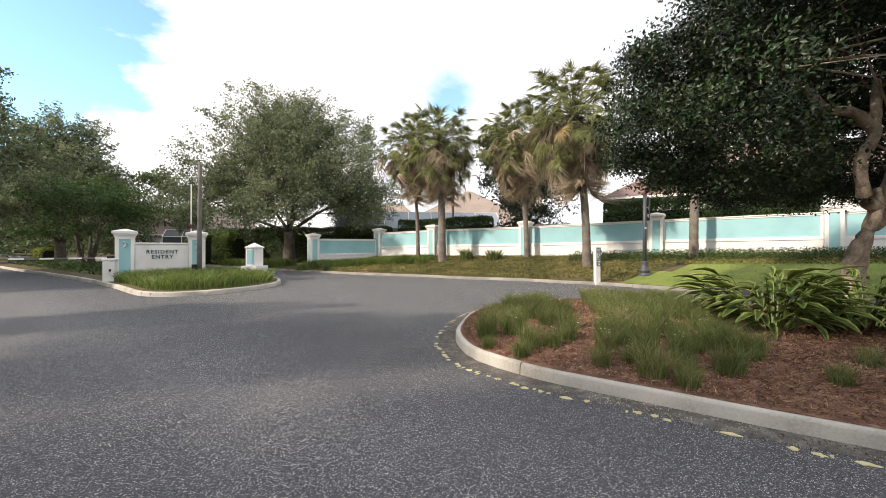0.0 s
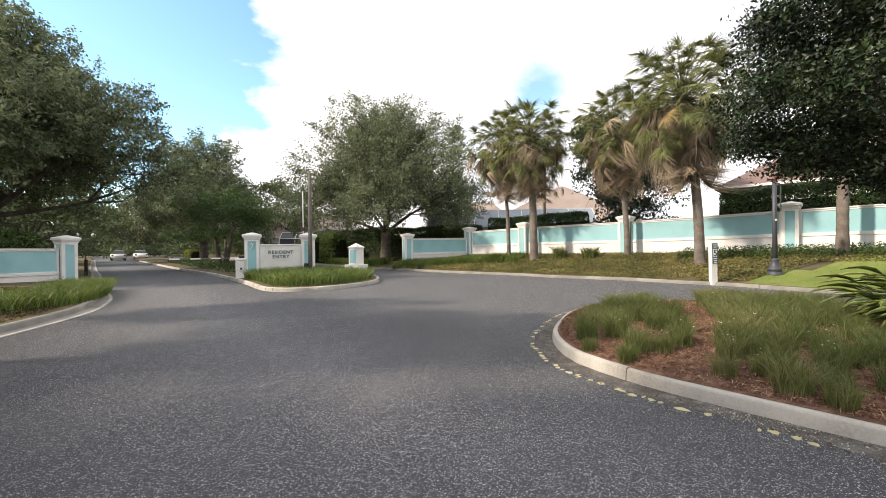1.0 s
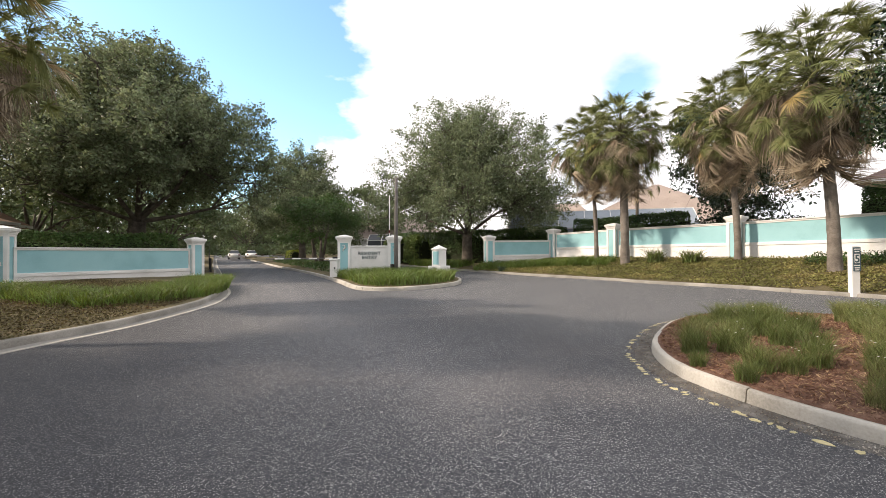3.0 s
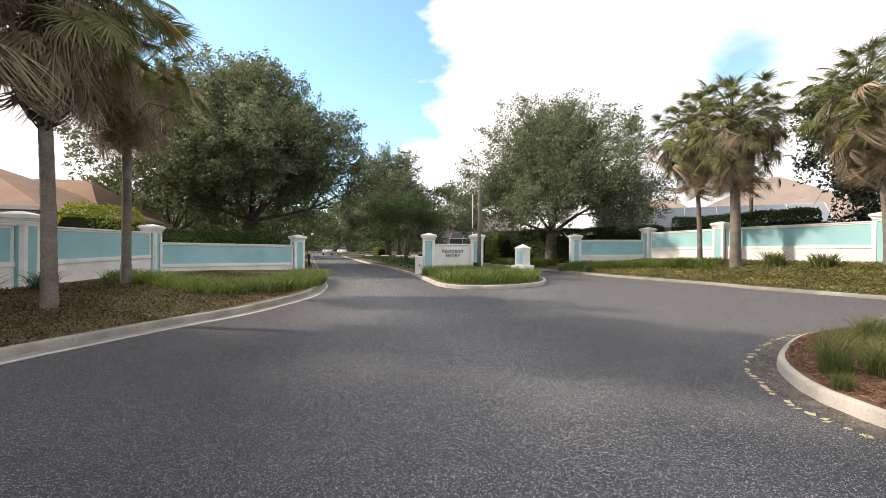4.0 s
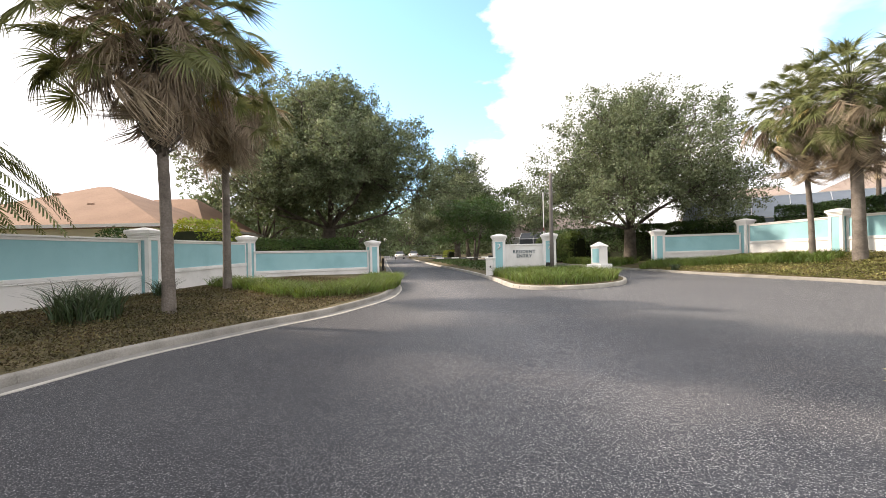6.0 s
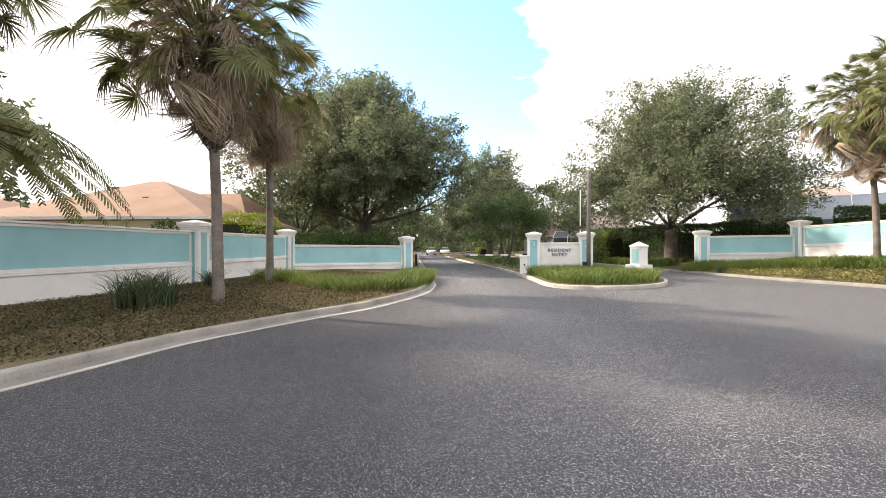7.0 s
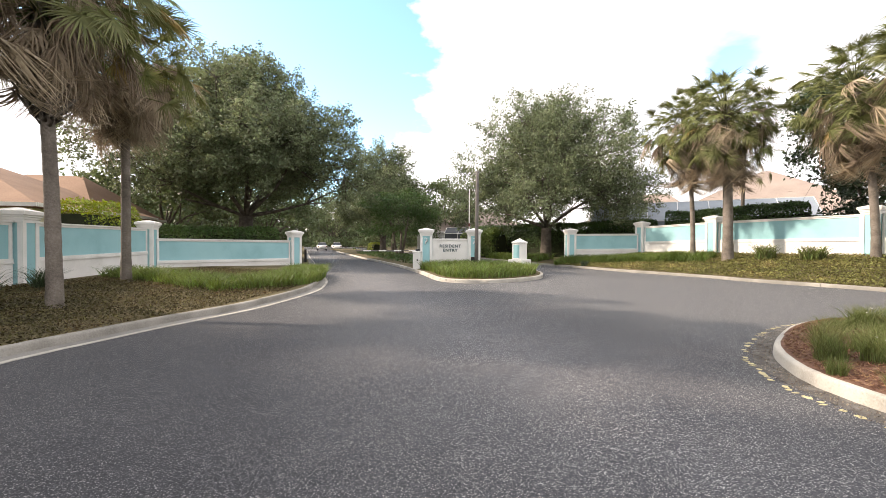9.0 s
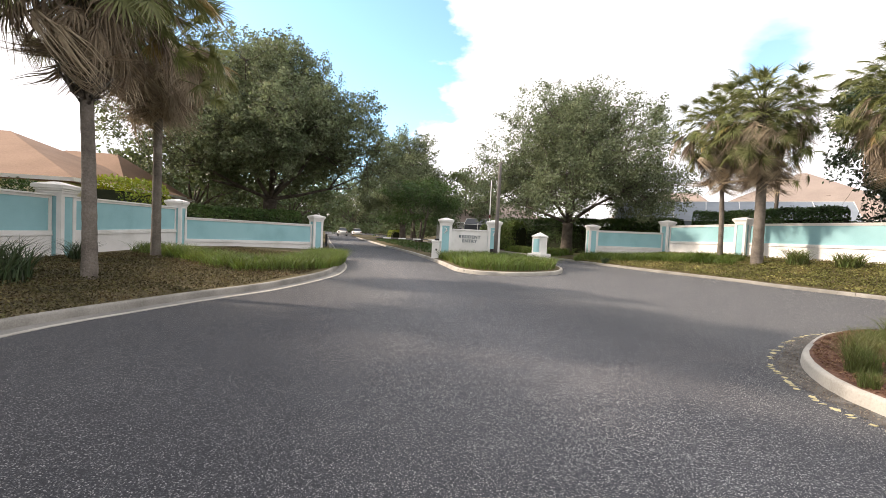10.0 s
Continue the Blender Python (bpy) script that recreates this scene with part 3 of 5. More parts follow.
def tree(name, x, y, z, label, mat, seed, high, radius, clear, clumps, per, leaf, trunk=0.35, squash=1.0, lean=(0, 0), bark=None, flat=0.5, group="", forks=7, clump_r=0.75, slim=0.42, stems=1, category="tree", low=0.2, boles=None, dome=0.0, bowl=0.0, cone=0.0):
    """A tapered trunk that forks into limbs, twigs out to clumps of small leaves, and an uneven crown with gaps."""
    rng = np.random.default_rng(seed)
    t = thing(name, pose(x, y, z), label, category, group)
    bark = bark or M_BARK
    bm = bmesh.new()
    cz, rz = (high + clear) / 2, (high - clear) / 2
    centre = np.array((lean[0], lean[1], cz))
    # lobes of the crown
    lobes = []
    for k in range(forks + 5):
        a = k * 2.4 + rng.uniform(-0.4, 0.4)
        e = rng.uniform(-0.8, 0.95)
        rr = rng.uniform(0.45, 0.78)
        lobes.append(centre + np.array((math.cos(a) * radius * rr * math.cos(e) ** 0.6, math.sin(a) * radius * rr * squash * math.cos(e) ** 0.6, math.sin(e) * rz * 0.72)))
    tops = []
    for line, r in boles or ():
        sm = spline(line, 0.12)
        k = len(sm)
        tube(bm, sm, [r * (1.25 - 0.45 * i / k + 0.07 * math.sin(i * 1.9) + 0.05 * math.sin(i * 0.7)) for i in range(k)], 11)
    if boles:
        tops = [(np.array(boles[1][0][-1]), boles[1][1]), (np.array(boles[3][0][-1]), boles[3][1]), (np.array(boles[2][0][-1]), 0.12)]
    for st in range(0 if boles else stems):
        o = np.array((math.cos(st * 2.1) * 0.35, math.sin(st * 2.1) * 0.35, 0)) if stems > 1 else np.zeros(3)
        hub = o * 2.2 + np.array((lean[0] * 0.25, lean[1] * 0.25, max(clear * 1.05, high * 0.18)))
        tr = trunk / (1 if stems == 1 else 1.7)
        tube(bm, [o * 0.7 + (0, 0, -0.3), o * 0.8 + (0, 0, 0.15), (o + hub) / 2 + (0, 0, 0.1), hub], [tr * 1.55, tr * 1.15, tr, tr * 0.92], 10)
        tops.append((hub, tr))
    for k, l in enumerate(lobes):
        hub, tr = tops[k % len(tops)]
        mid = hub * 0.5 + l * 0.5 + rng.normal(0, 0.06 * radius, 3) + np.array((0, 0, -0.05 * rz))
        r0 = tr * rng.uniform(0.38, 0.6) * (0.55 if boles else 1.0)
        tube(bm, [hub - (0, 0, 0.2), hub * 0.75 + mid * 0.25 + (0, 0, 0.15), mid, l], [r0, r0 * 0.8, r0 * 0.5, r0 * 0.18], 7)
    C, N = [], []
    for k in range(clumps):
        l = lobes[rng.integers(len(lobes))]
        d = rng.normal(size=3)
        d /= np.linalg.norm(d)
        d[2] = abs(d[2]) if rng.random() < flat else d[2]
        c = l + d * np.array((radius * 0.42, radius * 0.42 * squash, rz * 0.45)) * rng.uniform(0.35, 1.0) ** 0.5
        e = (c - centre) / np.array((radius, radius * squash, rz * (1.0 if c[2] > cz else 1.1)))
        e = np.linalg.norm(e)
        if e > 0.93:
            c = centre + (c - centre) * rng.uniform(0.86, 0.95) / e
        if c[2] < clear * 0.8:
            c[2] = clear * 0.8 + rng.uniform(0, 0.8)
        if dome and rng.random() < dome:
            d[2] = abs(d[2]) * 1.15 - 0.25
            d /= np.linalg.norm(d)
            c = centre + d * np.array((radius, radius * squash, rz)) * rng.uniform(0.62, 0.94)
            l = min(lobes, key=lambda o: np.linalg.norm(o - c))
        elif rng.random() < low:
            a, rr = rng.uniform(0, math.tau), radius * math.sqrt(rng.uniform(0.05, 1.0)) * 0.95
            c = np.array((lean[0] + math.cos(a) * rr, lean[1] + math.sin(a) * rr * squash, clear + rng.uniform(0, 0.22) * rz + 0.35 * rz * max(0, 0.5 - rr / radius) + bowl * (rr / radius) ** 3))
            l = min(lobes, key=lambda o: np.linalg.norm(o - c))
        if boles and c[2] < 5.4 and -0.75 * c[0] - 0.66 * c[1] > 0.2 and -1.0 < 0.66 * c[0] - 0.75 * c[1] < 2.2:
            continue                     # the side of the crown that is open towards the road
        if cone:
            c[:2] = np.array(lean) + (c[:2] - np.array(lean)) * (1 - cone * max(0.0, (c[2] - clear) / (high - clear)))
        if k % 3 == 0:
            q = l * 0.5 + c * 0.5 + rng.normal(0, 0.1, 3)
            tube(bm, [l, q, c], [trunk * 0.07, trunk * 0.05, 0.012], 4, False)
        r = clump_r * rng.uniform(0.55, 1.3)
        g = np.clip(rng.normal(size=(per, 3)), -1.7, 1.7) * np.array((r, r, r * 0.62)) * 0.55
        C.append(c + g)
        N.append(np.tile((c - centre) / (np.linalg.norm(c - centre) + 1e-6), (per, 1)) * 0.8)
    part("trunk", bm, bark, t, "forking trunk and limbs", True)
    crown = shared("crown", leaves(rng, np.vstack(C), leaf, mat, "crown", slim, 0.4, np.vstack(N)), t)
    return t


def oak(x, y, z, label, seed, high, radius, clear, sprigs, per, leaf, trunk=0.45, limbs=9, cone=0.35, droop=0.5, skew=(0, 0), lobes=34, sprig=1.15):
    """A live oak: a short forked trunk, spreading limbs, and a crown of leafy sprigs that stand out round uneven lobes."""
    rng = np.random.default_rng(seed)
    t = thing("oak_tree", pose(x, y, z), label, "oak tree")
    bm = bmesh.new()
    hub = np.array((skew[0] * 0.15, skew[1] * 0.15, clear * 0.78))
    tube(bm, [(0, 0, -0.3), (0.03, 0, 0.2), hub * 0.55, hub], [trunk * 1.7, trunk * 1.2, trunk, trunk * 0.95], 12)
    cz, up, down = clear + 0.36 * (high - clear), 0.64 * (high - clear), 0.36 * (high - clear)
    centre = np.array((skew[0], skew[1], cz))
    L, rho = [], []
    for k in range(lobes):
        u = 1 - 1.5 * (k + 0.5) / lobes
        a = k * 2.39996 + rng.uniform(-0.35, 0.35)
        r = rng.uniform(0.46, 1.0)
        w = math.sqrt(1 - u * u) * radius * (1 - cone * max(0, u)) * r
        sag = droop * (w / radius) ** 2 if u < 0.2 else 0
        L.append(centre + np.array((math.cos(a) * w, math.sin(a) * w, (u * up if u > 0 else u * down * 1.5) * (r + 0.04) - sag)))
        rho.append(radius * rng.uniform(0.16, 0.24) * (1.55 - 0.75 * r))
    L, rho = np.array(L), np.array(rho)
    forks = []
    for k in range(limbs):
        a = k * math.tau / limbs + rng.uniform(-0.25, 0.25)
        e = rng.uniform(0.25, 1.25)
        q = hub + np.array((math.cos(a) * math.cos(e), math.sin(a) * math.cos(e), math.sin(e))) * radius * rng.uniform(0.42, 0.6)
        r0 = trunk * rng.uniform(0.28, 0.42)
        mid = hub * 0.5 + q * 0.5 + rng.normal(0, 0.05 * radius, 3) * (1, 1, 0.4)
        tube(bm, [hub - (0, 0, 0.25), hub * 0.8 + mid * 0.2, mid, q], [r0, r0 * 0.85, r0 * 0.6, r0 * 0.4], 8)
        forks.append((q, r0 * 0.4))
    for l in L:
        q, r0 = min(forks, key=lambda f: np.linalg.norm(f[0] - l))
        mid = q * 0.5 + l * 0.5 + rng.normal(0, 0.05 * radius, 3)
        tube(bm, [q, mid, l], [r0, r0 * 0.6, 0.03], 6, False)
    C, N = [], []
    w = rho ** 1.6 / (rho ** 1.6).sum()
    for k, i in enumerate(rng.choice(lobes, sprigs, p=w)):
        o = L[i] - centre
        o = o / (np.linalg.norm(o) + 1e-6)
        d = rng.normal(size=3) + o * 0.7
        d /= np.linalg.norm(d)
        p = L[i] + d * rho[i] * np.array((1, 1, 0.8)) * rng.uniform(0.15, 1.0) ** 0.5
        if k % 3 == 0:
            inner = rng.uniform(0.25, 0.85)
            p = centre * (1 - inner) + p * inner + (0, 0, -0.5 * (1 - inner))
        ax = d + o * 0.5 + np.array((0, 0, 0.25 if p[2] > cz else -0.15)) + rng.normal(0, 0.35, 3)
        ax /= np.linalg.norm(ax)
        n = int(per * rng.uniform(0.6, 1.4))
        s = rng.uniform(0, 1, n)
        ln = sprig * rng.uniform(0.55, 1.35)
        C.append(p + ax * (s * ln)[:, None] + rng.normal(size=(n, 3)) * (0.30 * sprig * (1.05 - 0.75 * s))[:, None] * (1, 1, 0.75))
        N.append(np.tile(o * 0.8 + (0, 0, 0.2), (n, 1)))
        if k % 4 == 0:
            tube(bm, [L[i], L[i] * 0.4 + p * 0.6, p + ax * ln * 0.8], [0.035, 0.025, 0.008], 4, False)
    part("trunk", bm, M_BARK, t, "forking trunk and limbs", True)
    shared("crown", leaves(rng, np.vstack(C), leaf, M_OAK, "crown", 0.5, 0.3, np.vstack(N)), t)
    return t


def fan_mesh(name, mat, seed, dead=False, bend=40.0, segments=40):
    """One fan leaf: a long thin petiole along +x and a folded fan of narrow pointed segments; dead ones hang like rags."""
    rng = np.random.default_rng(seed)
    V, F = [], []
    pet = rng.uniform(1.45, 1.8) if not dead else rng.uniform(0.9, 1.2)
    sag = 0.16 if not dead else 0.3
    for k in range(5):
        s = k / 4
        c = np.array((pet * s, 0, -sag * s * s))
        wd = 0.022 * (1 - 0.5 * s)
        V += [c + (0, wd, 0), c + (0, -wd, 0), c + (0, 0, -wd)]
        if k:
            b = 3 * k
            F += [(b - 3, b, b + 1, b - 2), (b - 2, b + 1, b + 2, b - 1), (b - 1, b + 2, b, b - 3)]
    spread = rng.uniform(0.85, 1.1) if not dead else rng.uniform(0.3, 0.6)
    cb, sb = math.cos(radians(bend)), math.sin(radians(bend))
    for i in range(segments):
        u = (i + 0.5) / segments * 2 - 1
        a = radians(112) * u * spread + rng.normal(0, 0.03 if not dead else 0.12)
        if rng.random() < (0.14 if not dead else 0.3):
            continue
        L = (0.56 - 0.12 * u * u) * rng.uniform(0.7, 1.15) * (1.0 if not dead else rng.uniform(0.8, 1.35))
        root = np.array((pet + 0.14 * (1 - abs(u)), 0, -sag - 0.05 * (1 - abs(u))))
        d = np.array((math.cos(a) * cb, math.sin(a), -math.cos(a) * sb))
        p = np.array((-math.sin(a) * cb, math.cos(a), math.sin(a) * sb))
        nrm = np.cross(d, p)
        droop = rng.uniform(0.2, 1.2) if not dead else rng.uniform(0.9, 1.7)
        wmax = 0.0115 if not dead else 0.011
        b = len(V)
        for k, s in enumerate((0.0, 0.4, 0.72, 1.0)):
            wd = wmax * (0.5, 1.0, 0.6, 0.05)[k]
            curl = rng.normal(0, 0.07) * s if dead else 0
            c = root + d * L * (s - 0.12 * droop * s ** 3) + p * curl + np.array((0, 0, -droop * L * max(0, s - 0.3) ** 2 * (0.9 if not dead else 1.5)))
            c = c + nrm * 0.03 * (1 if i % 2 else -1) * s * (1 - s)
            tw = nrm * 0.012 * (1 if i % 2 else -1) * (1 - s)
            V += [c + p * wd + tw, c - p * wd - tw]
            if k:
                F.append((b + 2 * k - 2, b + 2 * k - 1, b + 2 * k + 1, b + 2 * k))
    return fast(name, np.array(V), np.array(F), mat)


FANS = [fan_mesh("frond", M_FROND, 10 + i, False, 5 + 11 * i) for i in range(6)]
YELLOW_FANS = [fan_mesh("yellow_frond", M_YELLOWFROND, 20 + i, False, 30 + 12 * i) for i in range(4)]
DEAD_FANS = [fan_mesh("dead_frond", M_DEADFROND, 30 + i, True, (30, 50, 68, 84)[i]) for i in range(4)]


def fan_palm(x, y, z, label, seed, bud, skirt, size=1.0, lean=(0, 0), trunk=0.15, live=250, dead=130, boots=False, dead_size=1.0, shag=0.0, sweep=1.6):
    """A cabbage palm: ringed trunk, fan leaves round the bud, and a skirt of dead hanging leaves below."""
    rng = np.random.default_rng(seed)
    t = thing("palm_tree", pose(x, y, z), label, "palm tree", "fan palms")
    bm = bmesh.new()
    H = bud - z
    pts, rad = [], []
    for k in range(41):
        s = k / 40
        pts.append((lean[0] * s * s, lean[1] * s * s, -0.3 + (H + 0.3) * s))
        rad.append(trunk * (1.22 - 0.28 * min(1, s * 6) + 0.05 * (k % 2) + 0.05 * math.sin(s * 9)))
    tube(bm, pts, rad, 12)
    part("trunk", bm, M_PALM_BARK, t, "slender grey ringed trunk", True)
    axis = lambda zz: Vector((lean[0] * ((zz + 0.3) / (H + 0.3)) ** 2, lean[1] * ((zz + 0.3) / (H + 0.3)) ** 2, zz))
    for k in range(live):
        s = (k + 0.5) / live
        el = math.degrees(math.asin(max(-1, min(1, 0.97 - sweep * s)))) + rng.uniform(-24, 24)
        m = Matrix.Translation(axis(H - 0.1 - 1.1 * s)) @ pose(0, 0, 0, 0, 0, k * 137.5 + rng.uniform(-14, 14)) @ pose(0, 0, 0, rng.uniform(-55, 55), -el, 0) @ Matrix.Scale(size * rng.uniform(0.5, 1.08) * (0.75 + 0.25 * min(1, s * 4)), 4)
        shared("frond", (YELLOW_FANS * 2 if s > 0.65 and k % 14 == 1 else FANS)[rng.integers(6)], t, m)
    for k in range(dead):
        s = (k + 0.5) / dead
        el = shag - (80 + shag) * s + rng.uniform(-22, 22)
        m = Matrix.Translation(axis(H - 0.45 - min(1.9, H - skirt + z - 1.2 * size) * s)) @ pose(0, 0, 0, 0, 0, k * 137.5 + 60 + rng.uniform(-20, 20)) @ pose(0, 0, 0, rng.uniform(-50, 50), -el, 0) @ Matrix.Scale(size * dead_size * rng.uniform(0.7, 1.15), 4)
        shared("dead_frond", DEAD_FANS[k % 4], t, m)
    if boots:
        zb = skirt - z - 0.62
        bm = bmesh.new()
        tube(bm, [(trunk * 0.8, 0, 0), (trunk + 0.14, 0.06, 0.16), (trunk + 0.26, 0.2, 0.38)], [0.036, 0.031, 0.013], 5)
        stub = bm_mesh(bm, "leaf_base", M_PALM_BARK, True)
        for k in range(46):
            m = Matrix.Translation(axis(zb - 0.35 + 0.8 * k / 46)) @ pose(0, 0, 0, 0, 0, k * 137.5)
            shared("leaf_base", stub, t, m @ Matrix.Scale(1 + 0.2 * math.sin(k * 1.7), 4))
    return t


fan_palm(-1.65, 26.4, 0.95, "fan palm with yellowing crown and shaggy dead skirt by the wall", 1, 8.7, 5.0, 1.1, (-0.5, 0.1), 0.12, 230, 80, dead_size=1.15, sweep=1.75)
fan_palm(-0.05, 25.3, 0.74, "thick-trunked fan palm with drooping dead fronds on the bank", 2, 8.8, 4.6, 1.2, (-0.2, 0.1), 0.23, 290, 115, dead_size=1.15, sweep=1.75)
fan_palm(5.05, 24.0, 0.92, "leaning fan palm with orange-brown dead fronds", 3, 8.7, 4.9, 1.15, (-0.75, 0.2), 0.15, 250, 100, dead_size=1.15, sweep=1.75)
fan_palm(7.25, 20.1, 0.68, "tall fan palm with a long shaggy grey skirt", 4, 8.8, 4.3, 1.32, (-0.7, 0.1), 0.2, 340, 150, dead_size=1.1, sweep=1.75)
fan_palm(12.0, 19.1, 1.0, "fan palm trunk half hidden behind dark leaves", 5, 8.6, 5.0, 1.1, (0.2, 0), 0.19, 26, 20)
fan_palm(0.75, 31.5, 1.05, "slim pale palm trunk behind the boundary wall", 6, 8.0, 5.4, 1.0, (0.1, 0), 0.11, 26, 18)
fan_palm(-11.25, 1.75, 0.22, "backlit fan palm with grey leaf stubs under its crown", 7, 7.0, 4.75, 1.3, (-0.3, -0.2), 0.125, 200, 190, True, 0.8, 50, 0.95)
fan_palm(-15.35, 4.15, 0.26, "backlit fan palm with a thick brown dead skirt", 8, 7.2, 5.3, 1.15, (0.0, 0.0), 0.13, 90, 250, False, 0.9, 35, 0.85)
fan_palm(-9.6, -2.65, 0.25, "shaggy fan palm with dark hanging dead fronds", 9, 7.1, 4.5, 1.05, (0.0, 0.0), 0.14, 110, 120, False, 0.9, 10, 1.3)


def date_palm(x, y, z, bud, label, seed):
    """A feather palm: arching ribs with two rows of narrow leaflets."""
    rng = np.random.default_rng(seed)
    t = thing("palm_tree", pose(x, y, z), label, "palm tree")
    bm = bmesh.new()
    H = bud - z
    tube(bm, [(0, 0, -0.2 + (H + 0.2) * k / 24) for k in range(25)], [0.26 + 0.02 * (k % 2) for k in range(25)], 12)
    part("trunk", bm, M_PALM_BARK, t, "rough ringed trunk", True)
    for f in range(30):
        V, F = [], []
        L, rise = rng.uniform(3.6, 4.4), rng.uniform(0.15, 1.1)
        n = 52
        P = [np.array((L * s * (1 - 0.12 * s), 0, rise * L * s * 0.75 - (0.55 + rise * 0.55) * L * s * s)) for s in np.linspace(0, 1, n)]
        for k in range(n):
            s = k / (n - 1)
            d = P[min(k + 1, n - 1)] - P[max(k - 1, 0)]
            d = d / np.linalg.norm(d)
            wd = 0.03 * (1 - s) + 0.004
            V += [P[k] + (0, wd, 0), P[k] - (0, wd, 0)]
            if k:
                b = 2 * k
                F.append((b - 2, b - 1, b + 1, b))
        for k in range(3, n):
            s = k / (n - 1)
            d = P[min(k + 1, n - 1)] - P[max(k - 1, 0)]
            d = d / np.linalg.norm(d)
            for side in (-1, 1):
                ll = 0.52 * (math.sin(math.pi * min(1, s * 0.8 + 0.15))) ** 0.7 * rng.uniform(0.85, 1.1)
                e = d * 0.62 + np.array((0, side * 0.75, -0.12 + rng.normal(0, 0.08)))
                e = e / np.linalg.norm(e)
                b = len(V)
                c = P[k]
                V += [c - d * 0.034, c + d * 0.034, c + e * ll * 0.6 + d * 0.05 - (0, 0, 0.02), c + e * ll - (0, 0, 0.08 * ll)]
                F.append((b, b + 1, b + 2, b + 3))
        shared("frond", fast("frond", np.array(V), np.array(F), M_FROND), t, Matrix.Translation((0, 0, H)) @ pose(0, 0, 0, 0, 0, f * 137.5))
    return t


date_palm(-14.9, -3.25, 0.25, 4.3, "feather palm with long arching fronds behind the wall", 11)

oak(-29.6, 15.8, 0.1, "large dark spreading oak with a low forked trunk", 21, 14.8, 9.5, 4.3, 3000, 64, 0.2, 0.5, 11, 0.42, 0.4, lobes=84, sprig=1.1)
oak(-13.0, 33.7, 0.2, "wide grey-green oak with a thin ragged crown", 24, 13.9, 9.1, 3.5, 2500, 62, 0.18, 0.45, 10, 0.58, 1.4, (0.3, 0), lobes=72, sprig=1.25)
oak(-40.5, 42.2, 0.1, "ragged oak with a dark trunk on the entry island", 25, 15.2, 7.8, 2.8, 1200, 52, 0.28, 0.45, 8, 0.5, 0.6, lobes=44, sprig=1.4)
tree("myrtle_tree", -27.2, 30.6, 0.2, "dense dark green many-stemmed small tree", M_MYRTLE, 26, 7.1, 4.6, 2.3, 170, 110, 0.2, 0.2, forks=6, clump_r=0.75, stems=3)
tree("magnolia_tree", 6.4, 31.0, 1.1, "dark glossy broad-leaved tree behind the wall", M_MAGNOLIA, 27, 10.4, 4.6, 0.8, 320, 100, 0.24, 0.2, forks=7, clump_r=0.8, slim=0.5)
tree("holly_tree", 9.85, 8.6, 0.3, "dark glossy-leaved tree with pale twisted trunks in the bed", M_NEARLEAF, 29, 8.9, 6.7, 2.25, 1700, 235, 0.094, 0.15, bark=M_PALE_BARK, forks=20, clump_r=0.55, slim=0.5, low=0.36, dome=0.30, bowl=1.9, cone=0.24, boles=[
    ([(-1.35, -0.4, -0.4), (-1.5, -0.4, 0.4), (-1.48, -0.4, 0.95), (-1.3, -0.4, 1.35), (-0.9, -0.3, 1.75), (-0.7, -0.2, 2.2), (-0.75, -0.2, 2.5)], 0.115),
    ([(-0.7, -0.2, 2.1), (-1.05, -0.3, 2.2), (-1.22, -0.4, 2.5), (-1.27, -0.4, 3.0), (-1.0, -0.4, 3.5), (-0.85, -0.3, 3.9), (-0.4, 0.1, 4.9)], 0.1),
    ([(-0.9, -0.35, 3.65), (-1.6, -0.6, 3.95), (-2.3, -0.7, 4.0), (-2.7, -0.8, 4.3), (-3.3, -0.9, 4.6)], 0.09),
    ([(-0.85, 0.1, -0.4), (-0.8, 0.1, 0.7), (-0.62, 0.1, 1.5), (-0.3, 0.1, 2.3), (0.2, 0.1, 3.4)], 0.125),
    ([(-0.5, 0.1, 1.7), (0.1, -0.2, 2.4), (0.5, -0.5, 3.2)], 0.11)])


